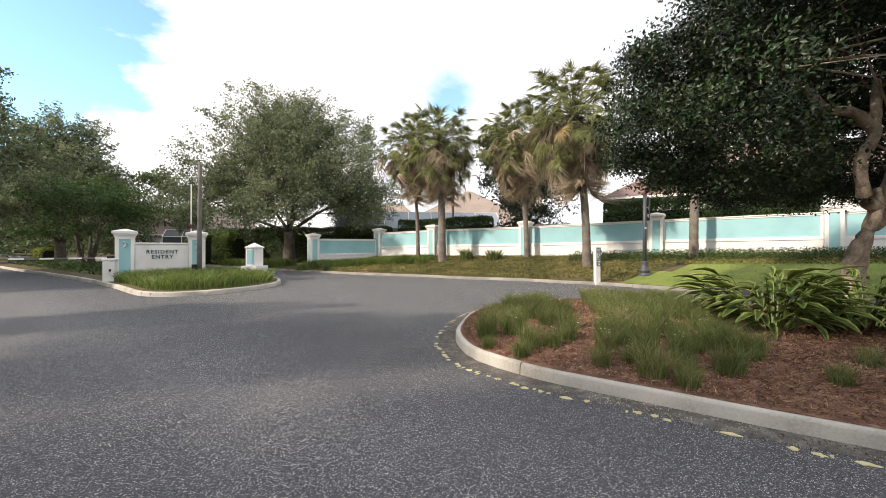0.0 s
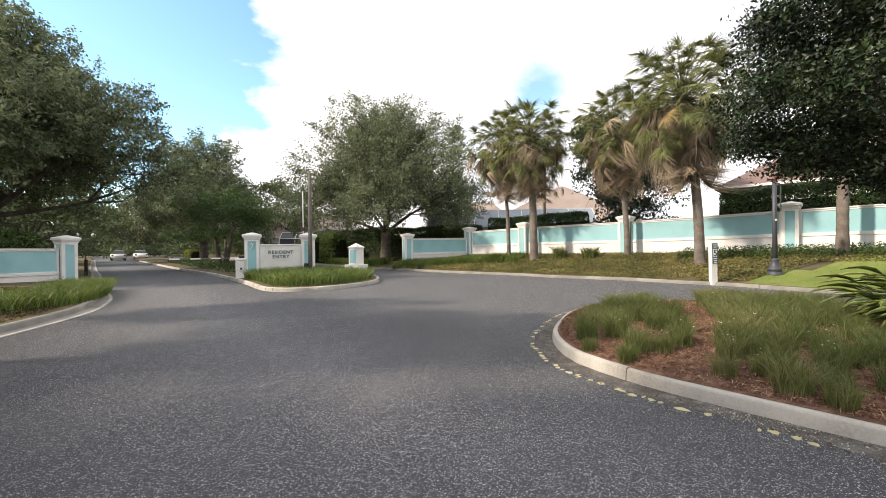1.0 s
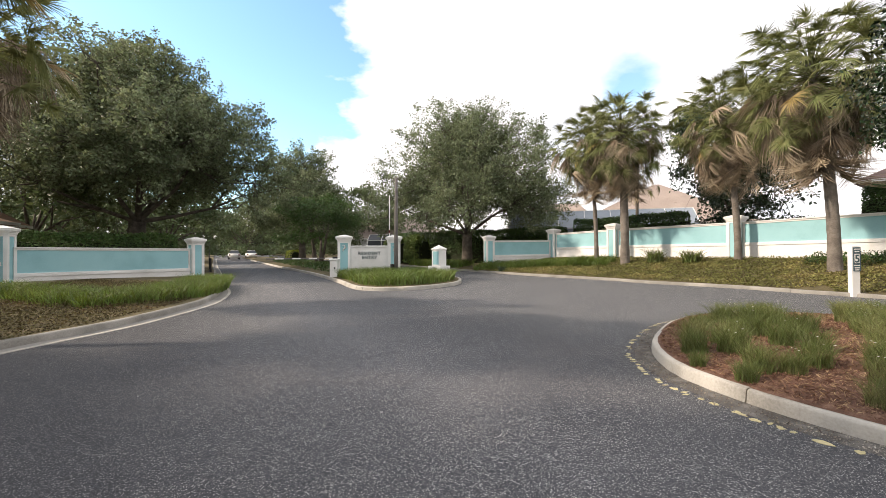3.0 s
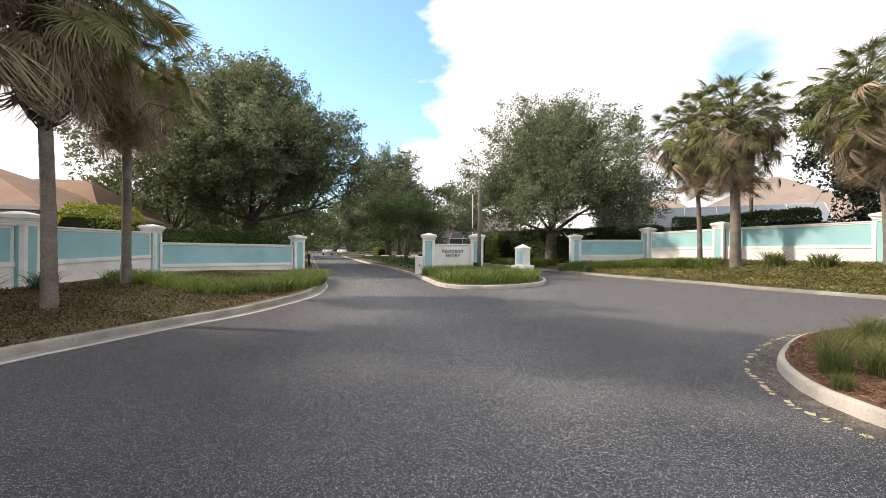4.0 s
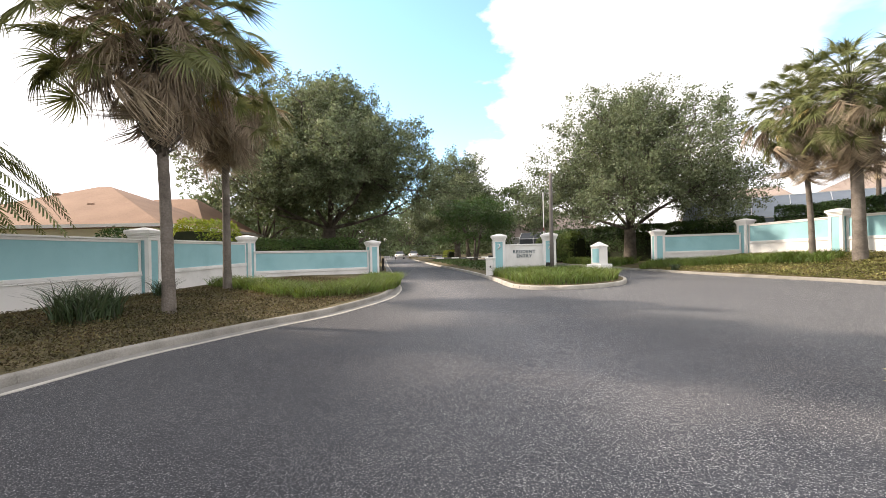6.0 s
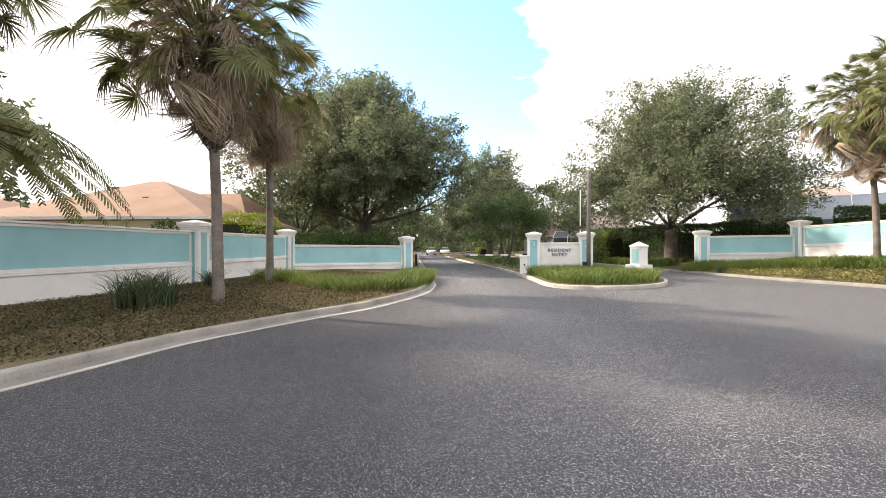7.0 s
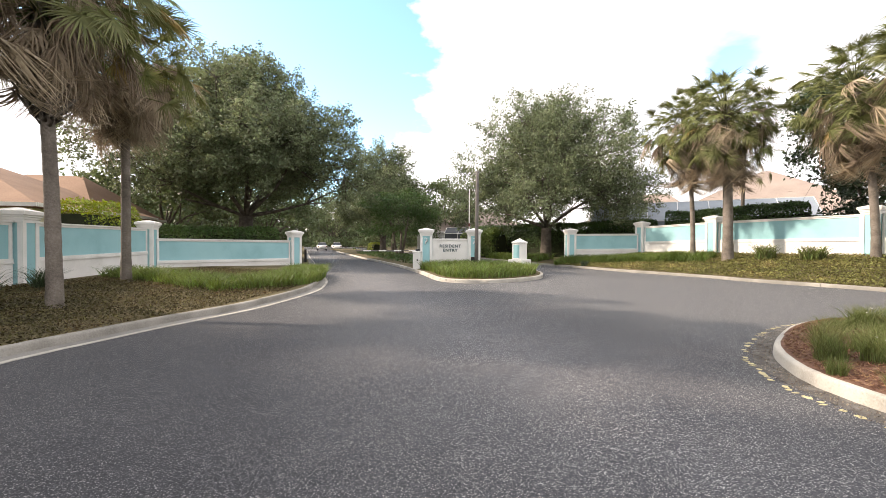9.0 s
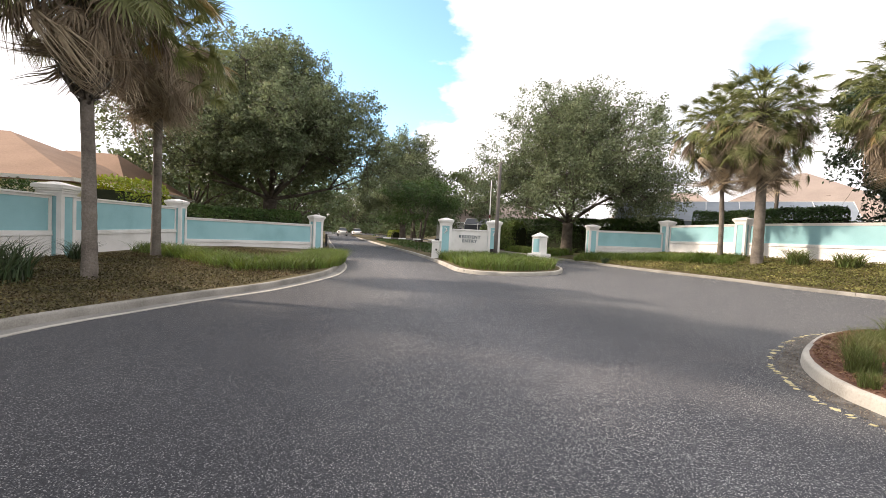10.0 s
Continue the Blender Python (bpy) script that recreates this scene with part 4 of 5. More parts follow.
# ---------------------------------------------------------------- hedges, shrubs and low planting
def hedge(name, pts, width, z0, z1, mat, label, seed, density=150, leaf=0.11, round_top=0.25, category="hedge", wob=0.07):
    """A clipped hedge along a line: a core painted dark for the inner shade, and a skin of leaves with an uneven
    surface.
    """
    rng = np.random.default_rng(seed)
    line = spline(pts, 0.5)
    seg = np.hypot(*np.diff(line, axis=0).T)
    s = np.concatenate([[0], np.cumsum(seg)])
    t = thing(name, None, label, category)
    n = int(density * s[-1] * (width + 2 * (z1 - z0)))
    u = rng.uniform(0, s[-1], n)
    c = np.stack([np.interp(u, s, line[:, 0]), np.interp(u, s, line[:, 1])], 1)
    tg = np.stack([np.interp(u, s, np.gradient(line[:, 0])), np.interp(u, s, np.gradient(line[:, 1]))], 1)
    tg /= np.linalg.norm(tg, axis=1)[:, None]
    nm = np.stack([-tg[:, 1], tg[:, 0]], 1)
    h = z1 - z0
    a = rng.uniform(-0.15, math.pi + 0.15, n)
    e = 1.0 - round_top
    ca, sa = np.cos(a), np.sin(a)
    k = np.abs(ca) ** (2 / (2 + 6 * e)) * np.sign(ca), np.clip(np.abs(sa), 0, 1) ** (2 / (2 + 6 * e))
    bump = 1 + wob * np.sin(u * 1.7 + seed) * np.sin(u * 0.9 + 2 * a) + rng.normal(0, 0.04, n)
    taper = np.clip(np.minimum(u, s[-1] - u) / (0.35 * width) + 0.55, 0, 1)
    P = np.column_stack([c + nm * (k[0] * width / 2 * bump * taper)[:, None], z0 + h * k[1] * (bump * 0.5 + 0.5) * (0.82 + 0.18 * taper)])
    out = np.column_stack([nm * k[0][:, None], k[1]])
    shared("leaves", leaves(rng, P, leaf, mat, "leaves", 0.5, 0.3, out * 1.3), t)
    # solid core in the painted shade colour, seen through gaps in the leaves
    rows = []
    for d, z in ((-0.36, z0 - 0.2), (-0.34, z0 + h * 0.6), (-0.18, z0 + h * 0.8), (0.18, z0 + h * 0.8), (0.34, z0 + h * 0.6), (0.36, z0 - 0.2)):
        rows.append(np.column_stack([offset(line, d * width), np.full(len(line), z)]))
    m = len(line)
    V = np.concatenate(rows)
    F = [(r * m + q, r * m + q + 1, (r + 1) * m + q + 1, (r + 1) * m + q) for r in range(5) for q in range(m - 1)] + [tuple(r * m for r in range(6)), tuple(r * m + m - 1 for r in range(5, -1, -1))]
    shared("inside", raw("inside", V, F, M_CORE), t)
    return t


def band_points(rng, pts, width, n, height):
    line = spline(pts, 0.3)
    s = np.concatenate([[0], np.cumsum(np.hypot(*np.diff(line, axis=0).T))])
    u = rng.uniform(0, s[-1], n)
    c = np.stack([np.interp(u, s, line[:, 0]), np.interp(u, s, line[:, 1])], 1)
    tg = np.stack([np.interp(u, s, np.gradient(line[:, 0])), np.interp(u, s, np.gradient(line[:, 1]))], 1)
    tg /= np.linalg.norm(tg, axis=1)[:, None]
    c += np.stack([-tg[:, 1], tg[:, 0]], 1) * (rng.uniform(-0.5, 0.5, n) * width)[:, None]
    return np.column_stack([c, height(c) - 0.02])


def scatter(rng, poly, n, height):
    poly = np.array(poly, float)
    p = rng.uniform(poly.min(0), poly.max(0), (n * 4, 2))
    p = p[inside(p, poly)][:n]
    return np.column_stack([p, height(p)])


rng = np.random.default_rng(77)
# strap-leaved border grass
P = scatter(rng, offset(ISLAND, 0.34)[60:], 250000, island_height)
S1, S2 = (-13.7, 17.2, 0.14), (-11.56, 18.72, 0.14)
sign_n = np.array((1.5, -1.95)) / math.hypot(1.5, 1.95)
q = (P[:, :2] - np.array(S1[:2])) @ sign_n
P = P[(q > 0.25)][:16000]
tagged(shared("border_grass", blades(rng, P, 0.66, 0.022, M_LIRIOPE, "border_grass", 0.95), None), "dense arching green border grass on the entry island", "border grass", kind="stuff")
P = band_points(rng, [(-12.1, 4.9), (-12.0, 6.4), (-12.6, 8.0), (-14.0, 9.6), (-16.4, 11.6)], 1.5, 8000, left_height)
P = np.vstack([P, band_points(rng, [(-17.5, 4.6), (-14.6, 5.0), (-12.2, 5.3)], 1.2, 3600, left_height)])
tagged(shared("border_grass", blades(rng, P, 0.58, 0.02, M_LIRIOPE, "border_grass", 0.7), None), "green strap-leaved border grass before the shaded wall", "border grass", kind="stuff")
P = band_points(rng, [(-9.6, 27.2), (-7.6, 26.9), (-4.9, 26.9), (-2.6, 26.3), (-0.8, 25.7)], 1.7, 9000, right_height)
tagged(shared("border_grass", blades(rng, P, 0.58, 0.026, M_LIRIOPE, "border_grass", 0.7), None), "green strap-leaved border grass along the bank", "border grass", kind="stuff")
P = band_points(rng, [(-18.5, 34.2), (-14.5, 31.2), (-11.3, 29.2)], 1.6, 2600, right_height)
tagged(shared("border_grass", blades(rng, P, 0.75, 0.05, M_LIRIOPE, "border_grass", 0.8), None), "broad-leaved green border planting by the exit lane", "border grass", kind="stuff")

# low woody groundcover: a loose skin of small leaves
P = scatter(rng, [(-9.5, 26.4), (-4.9, 23.9), (0.7, 20.7), (5.4, 18.0), (6.3, 18.2), (9.5, 20.0), (12.5, 18.5), (17.2, 14.6), (17.6, 16.8), (11.2, 20.9), (5, 24.6), (-0.8, 27.8), (-5, 30.6)], 50000, right_height)
P[:, 2] += rng.uniform(0.0, 0.10, len(P))
tagged(shared("groundcover", leaves(rng, P, 0.085, M_COVERLEAF, "groundcover", 0.5, 1.4), None), "low brown-green trailing groundcover on the bank", "groundcover", kind="stuff")
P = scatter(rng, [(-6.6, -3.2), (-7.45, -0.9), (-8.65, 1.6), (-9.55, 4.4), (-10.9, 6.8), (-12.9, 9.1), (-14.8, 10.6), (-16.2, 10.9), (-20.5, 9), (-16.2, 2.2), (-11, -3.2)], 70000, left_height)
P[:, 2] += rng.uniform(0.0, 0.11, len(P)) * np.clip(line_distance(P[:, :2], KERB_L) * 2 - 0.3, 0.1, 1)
tagged(shared("groundcover", leaves(rng, P, 0.052, M_SHADEDCOVER, "groundcover", 0.5, 1.4), None), "low brown-green trailing groundcover under the palms", "groundcover", kind="stuff")
P = scatter(rng, [(-12.5, 16.3), (-16.5, 19.3), (-30, 29.0), (-40, 36.5), (-40, 41.5), (-30, 34.5), (-13, 22.3), (-10.2, 20.3)], 9000, island_height)
P[:, 2] += rng.uniform(0.0, 0.25, len(P))
tagged(shared("groundcover", leaves(rng, P, 0.16, M_HEDGE, "groundcover", 0.5, 1.0), None), "dark green low planting behind the entry sign", "groundcover", kind="stuff")
P = band_points(rng, [(7.2, 22.3), (11.0, 20.1), (16.9, 16.2), (22, 12.8)], 1.5, 16000, right_height)
P[:, 2] += rng.uniform(0.0, 0.34, len(P))
tagged(shared("groundcover", leaves(rng, P, 0.09, M_HEDGE, "groundcover", 0.5, 1.0), None), "dark clipped low jasmine along the wall foot", "groundcover", kind="stuff")

P = scatter(rng, [(6.2, 17.3), (7.6, 16.7), (10.6, 18.4), (17.2, 14.2), (17.4, 15.6), (9.5, 20.4), (6.3, 19.6)], 9000, right_height)
P[:, 2] += rng.uniform(0.0, 0.12, len(P))
tagged(shared("groundcover", leaves(rng, P, 0.085, M_COVERLEAF, "groundcover", 0.5, 1.4), None), "low brown-green groundcover beside the sign post", "groundcover", kind="stuff")

# mown lawn round the lamp post
near = RIGHT_EDGE[(RIGHT_EDGE[:, 0] > 7.0) & (RIGHT_EDGE[:, 0] < 21)]
a, b = offset(near, 0.19), offset(near, 6.4)
b[:3] = a[:3] * 0.6 + b[:3] * 0.4
LAWN = np.vstack([a, b[::-1]])
sheet("lawn_patch", LAWN, lambda p: right_height(p) + 0.015, M_LAWN, "short mown green lawn beside the far kerb", [(6, 24, 0, 22, 0.5)])
P = scatter(rng, LAWN, 24000, right_height)
tagged(shared("lawn_grass", blades(rng, P, 0.065, 0.012, M_GRASSBLADE, "lawn_grass", 0.5, 2), None), "short green mown grass blades", "grass", kind="stuff")

# litter of bark and straw on the bed
P = scatter(rng, offset(MEDIAN, -0.12), 190000, median_height)
P = P[(P[:, 0] < 9) & (P[:, 1] > 0)]
P[:, 2] += rng.uniform(0.003, 0.022, len(P))
tagged(shared("bark_litter", leaves(rng, P, 0.05, M_STRAW, "bark_litter", 0.17, 2.0), None), "red-brown pine straw and bark litter", "mulch", kind="stuff")


# tufts on the bed
def tuft_mesh(seed, high, r, n, mat, width, lean=0.55):
    g = np.random.default_rng(seed)
    a, d = g.uniform(0, math.tau, n), r * np.sqrt(g.uniform(0, 1, n))
    return blades(g, np.stack([np.cos(a) * d, np.sin(a) * d, np.full(n, -0.03)], 1), high, width, mat, "blades", lean)


TUFTS = [tuft_mesh(300 + i, 0.44, 0.17, 400, M_TUFT, 0.0048, 0.55) for i in range(4)]
bm = bmesh.new()
for p in range(5):
    e = Vector((math.cos(p * 1.257), math.sin(p * 1.257), 0.35)) * 0.015
    f = Vector((-e.y, e.x, 0)) * 0.35
    bm.faces.new([bm.verts.new(v) for v in (Vector((0, 0, 0)), e * 0.6 + f, e, e * 0.6 - f)])
FLOWER = bm_mesh(bm, "flower", M_FLOWER)

ZONES = [([(0.66, 5.95), (1.3, 5.1), (1.85, 5.6), (2.3, 7.4), (2.6, 9.6), (1.5, 9.0), (0.8, 7.5)], 26), ([(1.6, 4.55), (2.35, 3.9), (2.95, 3.75), (3.6, 4.6), (4.0, 6.1), (5.0, 8.0), (5.4, 9.4), (3.3, 9.8), (3.0, 8.0), (2.3, 5.8)], 72)]
g = np.random.default_rng(5)
for poly, count in ZONES:
    kept = []
    for p in scatter(g, poly, 900, median_height):
        if len(kept) < count and all(np.hypot(*(p - o)[:2]) > 0.28 for o in kept):
            kept.append(p)
    for i, p in enumerate(kept):
        m = pose(*p, 0, 0, g.uniform(0, 360)) @ Matrix.Scale(g.uniform(0.62, 0.98), 4)
        t = thing("grass_tuft", m, "thin-bladed green tuft in bark mulch" if i % 3 else "thin-bladed green tuft with small white flowers", "grass tuft", "tufts in the bed")
        shared("foliage", TUFTS[i % 4], t)
        if i % 3 == 0:
            for k in range(4):
                a, d = g.uniform(0, 6.28), g.uniform(0.02, 0.2)
                shared("flower", FLOWER, t, pose(math.cos(a) * d, math.sin(a) * d, g.uniform(0.24, 0.4)))
for x, y, k in ((0.62, 5.42, 0.5), (0.98, 4.98, 0.6), (3.75, 3.75, 0.55), (4.5, 4.2, 0.6)):
    t = thing("grass_tuft", pose(x, y, float(median_height(np.array([[x, y]]))[0])) @ Matrix.Scale(k, 4), "small young green tuft in bark mulch", "grass tuft", "tufts in the bed")
    shared("foliage", TUFTS[0], t)


def flax(x, y, h, high, r, label, seed, n=260, mat=None, width=0.03):
    z = float(h(np.array([[x, y]]))[0])
    t = thing("flax_bush", pose(x, y, z), label, "shrub", "strap-leaved shrubs")
    shared("foliage", tuft_mesh(seed, high, r, n, mat or M_DARKBLADE, width, 0.7), t)
    return t


flax(-11.25, 0.35, left_height, 1.05, 0.55, "dark strap-leaved bush before the shaded wall", 1, 520, width=0.025)
flax(-14.6, 2.2, left_height, 0.75, 0.25, "small dark strap-leaved bush beside a wall pillar", 2, 160)
flax(1.5, 25.2, right_height, 0.95, 0.4, "green strap-leaved bush below the sunlit wall", 3, 260, M_TUFT, 0.04)
flax(3.1, 24.3, right_height, 0.85, 0.45, "green strap-leaved bush on the bank", 4, 260, M_TUFT, 0.04)
flax(-7.4, 25.4, right_height, 0.5, 0.22, "dark strap-leaved clump on the grassy bank", 5, 150)
flax(4.1, 3.3, median_height, 0.42, 0.16, "dark strap-leaved clump in bark mulch", 6, 160, width=0.018)
flax(-2.4, 26.0, right_height, 0.8, 0.4, "green strap-leaved bush at a palm's foot", 7, 200, M_LIRIOPE, 0.04)


def ginger(x, y, label, seed, count=34, size=1.0):
    """A clump of leaning canes, each with two rows of broad pointed leaves."""
    g = np.random.default_rng(seed)
    t = thing("ginger_plant", pose(x, y, float(median_height(np.array([[x, y]]))[0])), label, "plant", "broad-leaved plants in the bed")
    V, F = [], []
    for k, s in enumerate((0.0, 0.25, 0.55, 0.82, 1.0)):
        wd = (0.014, 0.056, 0.066, 0.038, 0.002)[k]
        zz = 0.06 * s - 0.24 * s * s
        V += [(0.5 * s, wd * q, zz + wd * 0.4 * abs(q)) for q in (1, 0.55, 0, -0.55, -1)]
        if k:
            b = 5 * k
            F += [(b - 5 + q, b - 4 + q, b + 1 + q, b + q) for q in range(4)]
    leaf = fast("leaf", np.array(V), np.array(F), M_GINGER)
    leaf.materials.append(M_GINGER_EDGE)
    for q, f in enumerate(leaf.polygons):
        f.material_index = 1 if q % 4 in (0, 3) else 0
    for c in range(count):
        az, tilt, L = c * 137.5 + g.uniform(-20, 20), g.uniform(22, 74) * (0.6 + 0.4 * (c / count)), g.uniform(0.75, 1.2) * size
        d = Vector((math.cos(radians(az)) * math.sin(radians(tilt)), math.sin(radians(az)) * math.sin(radians(tilt)), math.cos(radians(tilt))))
        o = Vector((math.cos(radians(az)), math.sin(radians(az)), 0)) * 0.18
        end = o + d * L - Vector((0, 0, 0.12 * L))
        part("cane", tube(bmesh.new(), [o, o + d * L * 0.55, end], [0.011, 0.009, 0.005], 5, False), M_LIRIOPE, t)
        for k in range(6):
            s = 0.35 + 0.65 * k / 5
            p = o.lerp(end, s)
            m = Matrix.Translation(p) @ pose(0, 0, 0, g.uniform(-20, 20), -(70 - tilt) * 0.55 + g.uniform(-12, 12), az + (38 if k % 2 else -38) * (1 - 0.6 * (k / 5))) @ Matrix.Scale(g.uniform(0.8, 1.15) * size, 4)
            shared("leaf", leaf, t, m)
    return t


ginger(4.75, 5.75, "broad-leaved plant with yellow-striped arching leaves", 51, 46, 0.86)
ginger(6.3, 5.9, "broad-leaved striped plant under the dark tree", 52, 40, 0.84)

# unseen oaks added behind the left wall to shade verge, road and bed
for x, y, h, r, k in ((-25.0, -9.0, 15.0, 6.5, 41), (-19.5, -9.8, 15.4, 5.6, 42), (-14.0, -10.3, 17.0, 5.2, 44), (-13.0, -7.0, 17.0, 3.9, 45)):
    oak(x, y, 0.2, "unseen oak added to shade the road and bed", k, h, r, 3.0, 700, 40, 0.34, 0.4, 8, 0.3, 0.4, lobes=40, sprig=1.3)

hedge("hedge", [(-3.5, 33.0), (0.5, 30.6), (3.5, 28.6)], 1.2, 1.0, 3.8, M_MYRTLE, "clipped dark hedge behind the sunlit wall", 61, 230, 0.15)
hedge("hedge", [(9.9, 24.5), (12.5, 22.8), (18.0, 19.0)], 1.5, 1.2, 4.35, M_MYRTLE, "tall clipped green hedge behind the wall", 62, 330, 0.13)
hedge("hedge", [(-25.5, 42.0), (-20.0, 39.3), (-14.5, 36.9), (-10, 36.2), (-4.5, 35.0)], 1.4, 0.3, 3.4, M_HEDGE, "dark hedge in the shade of an oak", 63, 190, 0.17)
hedge("shrub", [(-23.6, 37.6), (-21.2, 36.2)], 2.2, 0.2, 2.7, M_LIRIOPE, "rounded green shrub by the exit lane", 64, 330, 0.17, 0.7, "shrub")
hedge("shrub", [(-20.6, 36.6), (-18.4, 36.0)], 2.2, 0.2, 3.0, M_LIRIOPE, "rounded green shrub by the exit lane", 65, 330, 0.17, 0.7, "shrub")
hedge("hedge", [(-23.6, 14.6), (-25.2, 10.5), (-25.4, 8.0)], 1.3, 0.1, 2.4, M_HEDGE, "dark hedge behind the shaded wall", 66, 260, 0.13)
hedge("shrub", [(-24.6, 7.0), (-22.6, 4.4)], 2.4, 0.2, 3.3, M_LIME, "rounded yellow-green shrub behind the wall", 67, 170, 0.13, 0.8, "shrub")
hedge("shrub", [(-18.3, 1.9), (-17.6, 1.0)], 0.9, 0.2, 2.45, M_MYRTLE, "small clipped green shrub behind the wall", 68, 220, 0.1, 0.7, "shrub")
hedge("shrub", [(-46, 45.5), (-43.4, 44.0)], 1.6, 0.1, 1.6, M_LIME, "small clipped yellow-green shrub on the island", 69, 110, 0.16, 0.7, "shrub")

hedge("woods", [(-60, 160), (-110, 125), (-150, 70), (-165, 10), (-160, -40)], 14, -0.5, 9, M_FAR, "hazy belt of distant trees", 70, 1.6, 1.3, 0.5, "woods", 0.35)

# distant woods beyond the road's end
proto = tree("roadside_tree", -62, 40, 0, "hazy green tree beyond the gate", M_FAR, 81, 11.5, 6.0, 1.6, 130, 55, 0.5, 0.3, group="distant trees", clump_r=1.2, forks=5)
proto2 = tree("roadside_tree", -75, 62, 0, "hazy green tree beyond the gate", M_FAR, 82, 14.0, 7.0, 1.2, 150, 55, 0.55, 0.35, group="distant trees", clump_r=1.3, forks=6)
g = np.random.default_rng(9)
for k in range(26):
    az = radians(30 + k * 2.6 + g.uniform(-0.8, 0.8))
    d = g.uniform(88, 135)
    if abs(math.degrees(az) - 53.2) < 1.6:
        d = 170
    if math.degrees(az) > 73:
        break
    if math.degrees(az) > 56 and k % 2:
        d *= 0.6
    copy_thing(proto if k % 2 else proto2, pose(-math.sin(az) * d, math.cos(az) * d, 0, 0, 0, g.uniform(0, 360)) @ Matrix.Scale(1.0, 4))
for x, y, k in ((-39, 14, 1.0), (-50, 55, 1.0), (-36, 52, 1.0)):
    copy_thing(proto2 if x < -45 else proto, pose(x, y, 0.1, 0, 0, x * 37))


# ---------------------------------------------------------------- entry island: sign, gate and poles
def emblem(parent, m):
    """A small raised ornament, kept to plain curls."""
    bm = bmesh.new()
    pts = [(0.05 * math.sin(k * 0.55), -0.012, 0.16 - 0.032 * k) for k in range(11)]
    tube(bm, pts, [0.016 + 0.02 * math.sin(k / 10 * math.pi) for k in range(11)], 8)
    tube(bm, [(0.05, -0.012, 0.1), (0.10, -0.012, 0.03), (0.07, -0.012, -0.02)], [0.014, 0.018, 0.008], 6)
    tube(bm, [(0.0, -0.012, 0.15), (-0.06, -0.012, 0.17), (-0.10, -0.012, 0.13)], [0.02, 0.014, 0.006], 6)
    ob = part("ornament", bm, M_WHITE, parent, "small white relief ornament", True)
    ob.matrix_local = m


st = turn_of(S1, S2)
p1 = pillar("sign_pillar", *S1, st, "white stucco sign pillar with a teal panel and relief ornament", 0.66, 2.2, "sign pillars")
p2 = pillar("sign_pillar", *S2, st, "white stucco sign pillar beside a grey pole", 0.66, 2.2, "sign pillars")
emblem(p1, pose(0, -0.33, 1.5))
emblem(p2, pose(0, -0.33, 1.5))
mid = [(a + b) / 2 for a, b in zip(S1, S2)]
half = math.hypot(S2[0] - S1[0], S2[1] - S1[1]) / 2 - 0.33
sign = thing("entry_sign", pose(*mid, 0, 0, st), "white stucco entry sign wall with raised blue-grey letters", "sign")
bm = bmesh.new()
box(bm, -half, half, -0.12, 0.12, -0.2, 1.56, 0.01)
part("panel", bm, M_WHITE, sign)
bm = bmesh.new()
box(bm, -half, half, -0.16, 0.16, 1.564, 1.64, 0.015)
part("coping", bm, M_WHITE, sign)
for word, zz in (("RESIDENT", 1.16), ("ENTRY", 0.93)):
    cu = bpy.data.curves.new("letters", "FONT")
    cu.body, cu.size, cu.extrude, cu.align_x, cu.offset, cu.space_character = word, 0.225, 0.012, "CENTER", 0.006, 1.22
    tmp = bpy.data.objects.new("tmp", cu)
    scene.collection.objects.link(tmp)
    me = bpy.data.meshes.new_from_object(tmp.evaluated_get(bpy.context.evaluated_depsgraph_get()))
    bpy.data.objects.remove(tmp)
    me.materials.clear()
    me.materials.append(M_LETTER)
    shared("letters", me, sign, pose(0, -0.132, zz, 90, 0, 0))

t = thing("bollard_pillar", pose(-8.95, 18.95, 0.18, 0, 0, -14), "short white and teal pillar with a pointed top on a plinth", "pillar")
bm = bmesh.new()
box(bm, -0.42, 0.42, -0.42, 0.42, -0.2, 0.53, 0.02)
part("plinth", bm, M_WHITE, t)
bm = bmesh.new()
box(bm, -0.27, 0.27, -0.27, 0.27, 0.534, 1.36, 0.012)
part("shaft", bm, M_WHITE, t)
for k in range(4):
    bm = bmesh.new()
    box(bm, -0.19, 0.19, -0.274, -0.25, 0.6, 1.28, 0.004)
    ob = part("side_panel", bm, M_TEAL if k in (0, 2) else M_WHITE, t, "teal inset panel" if k in (0, 2) else "")
    ob.matrix_local = pose(0, 0, 0, 0, 0, 90 * k)
bm = bmesh.new()
vs = [bm.verts.new(c) for c in ((-0.3, -0.3, 1.364), (0.3, -0.3, 1.364), (0.3, 0.3, 1.364), (-0.3, 0.3, 1.364), (-0.3, -0.3, 1.42), (0.3, -0.3, 1.42), (0.3, 0.3, 1.42), (-0.3, 0.3, 1.42), (0, 0, 1.62))]
for f in ((3, 2, 1, 0), (0, 1, 5, 4), (1, 2, 6, 5), (2, 3, 7, 6), (3, 0, 4, 7), (4, 5, 8), (5, 6, 8), (6, 7, 8), (7, 4, 8)):
    bm.faces.new([vs[k] for k in f])
part("pointed_top", bm, M_WHITE, t)

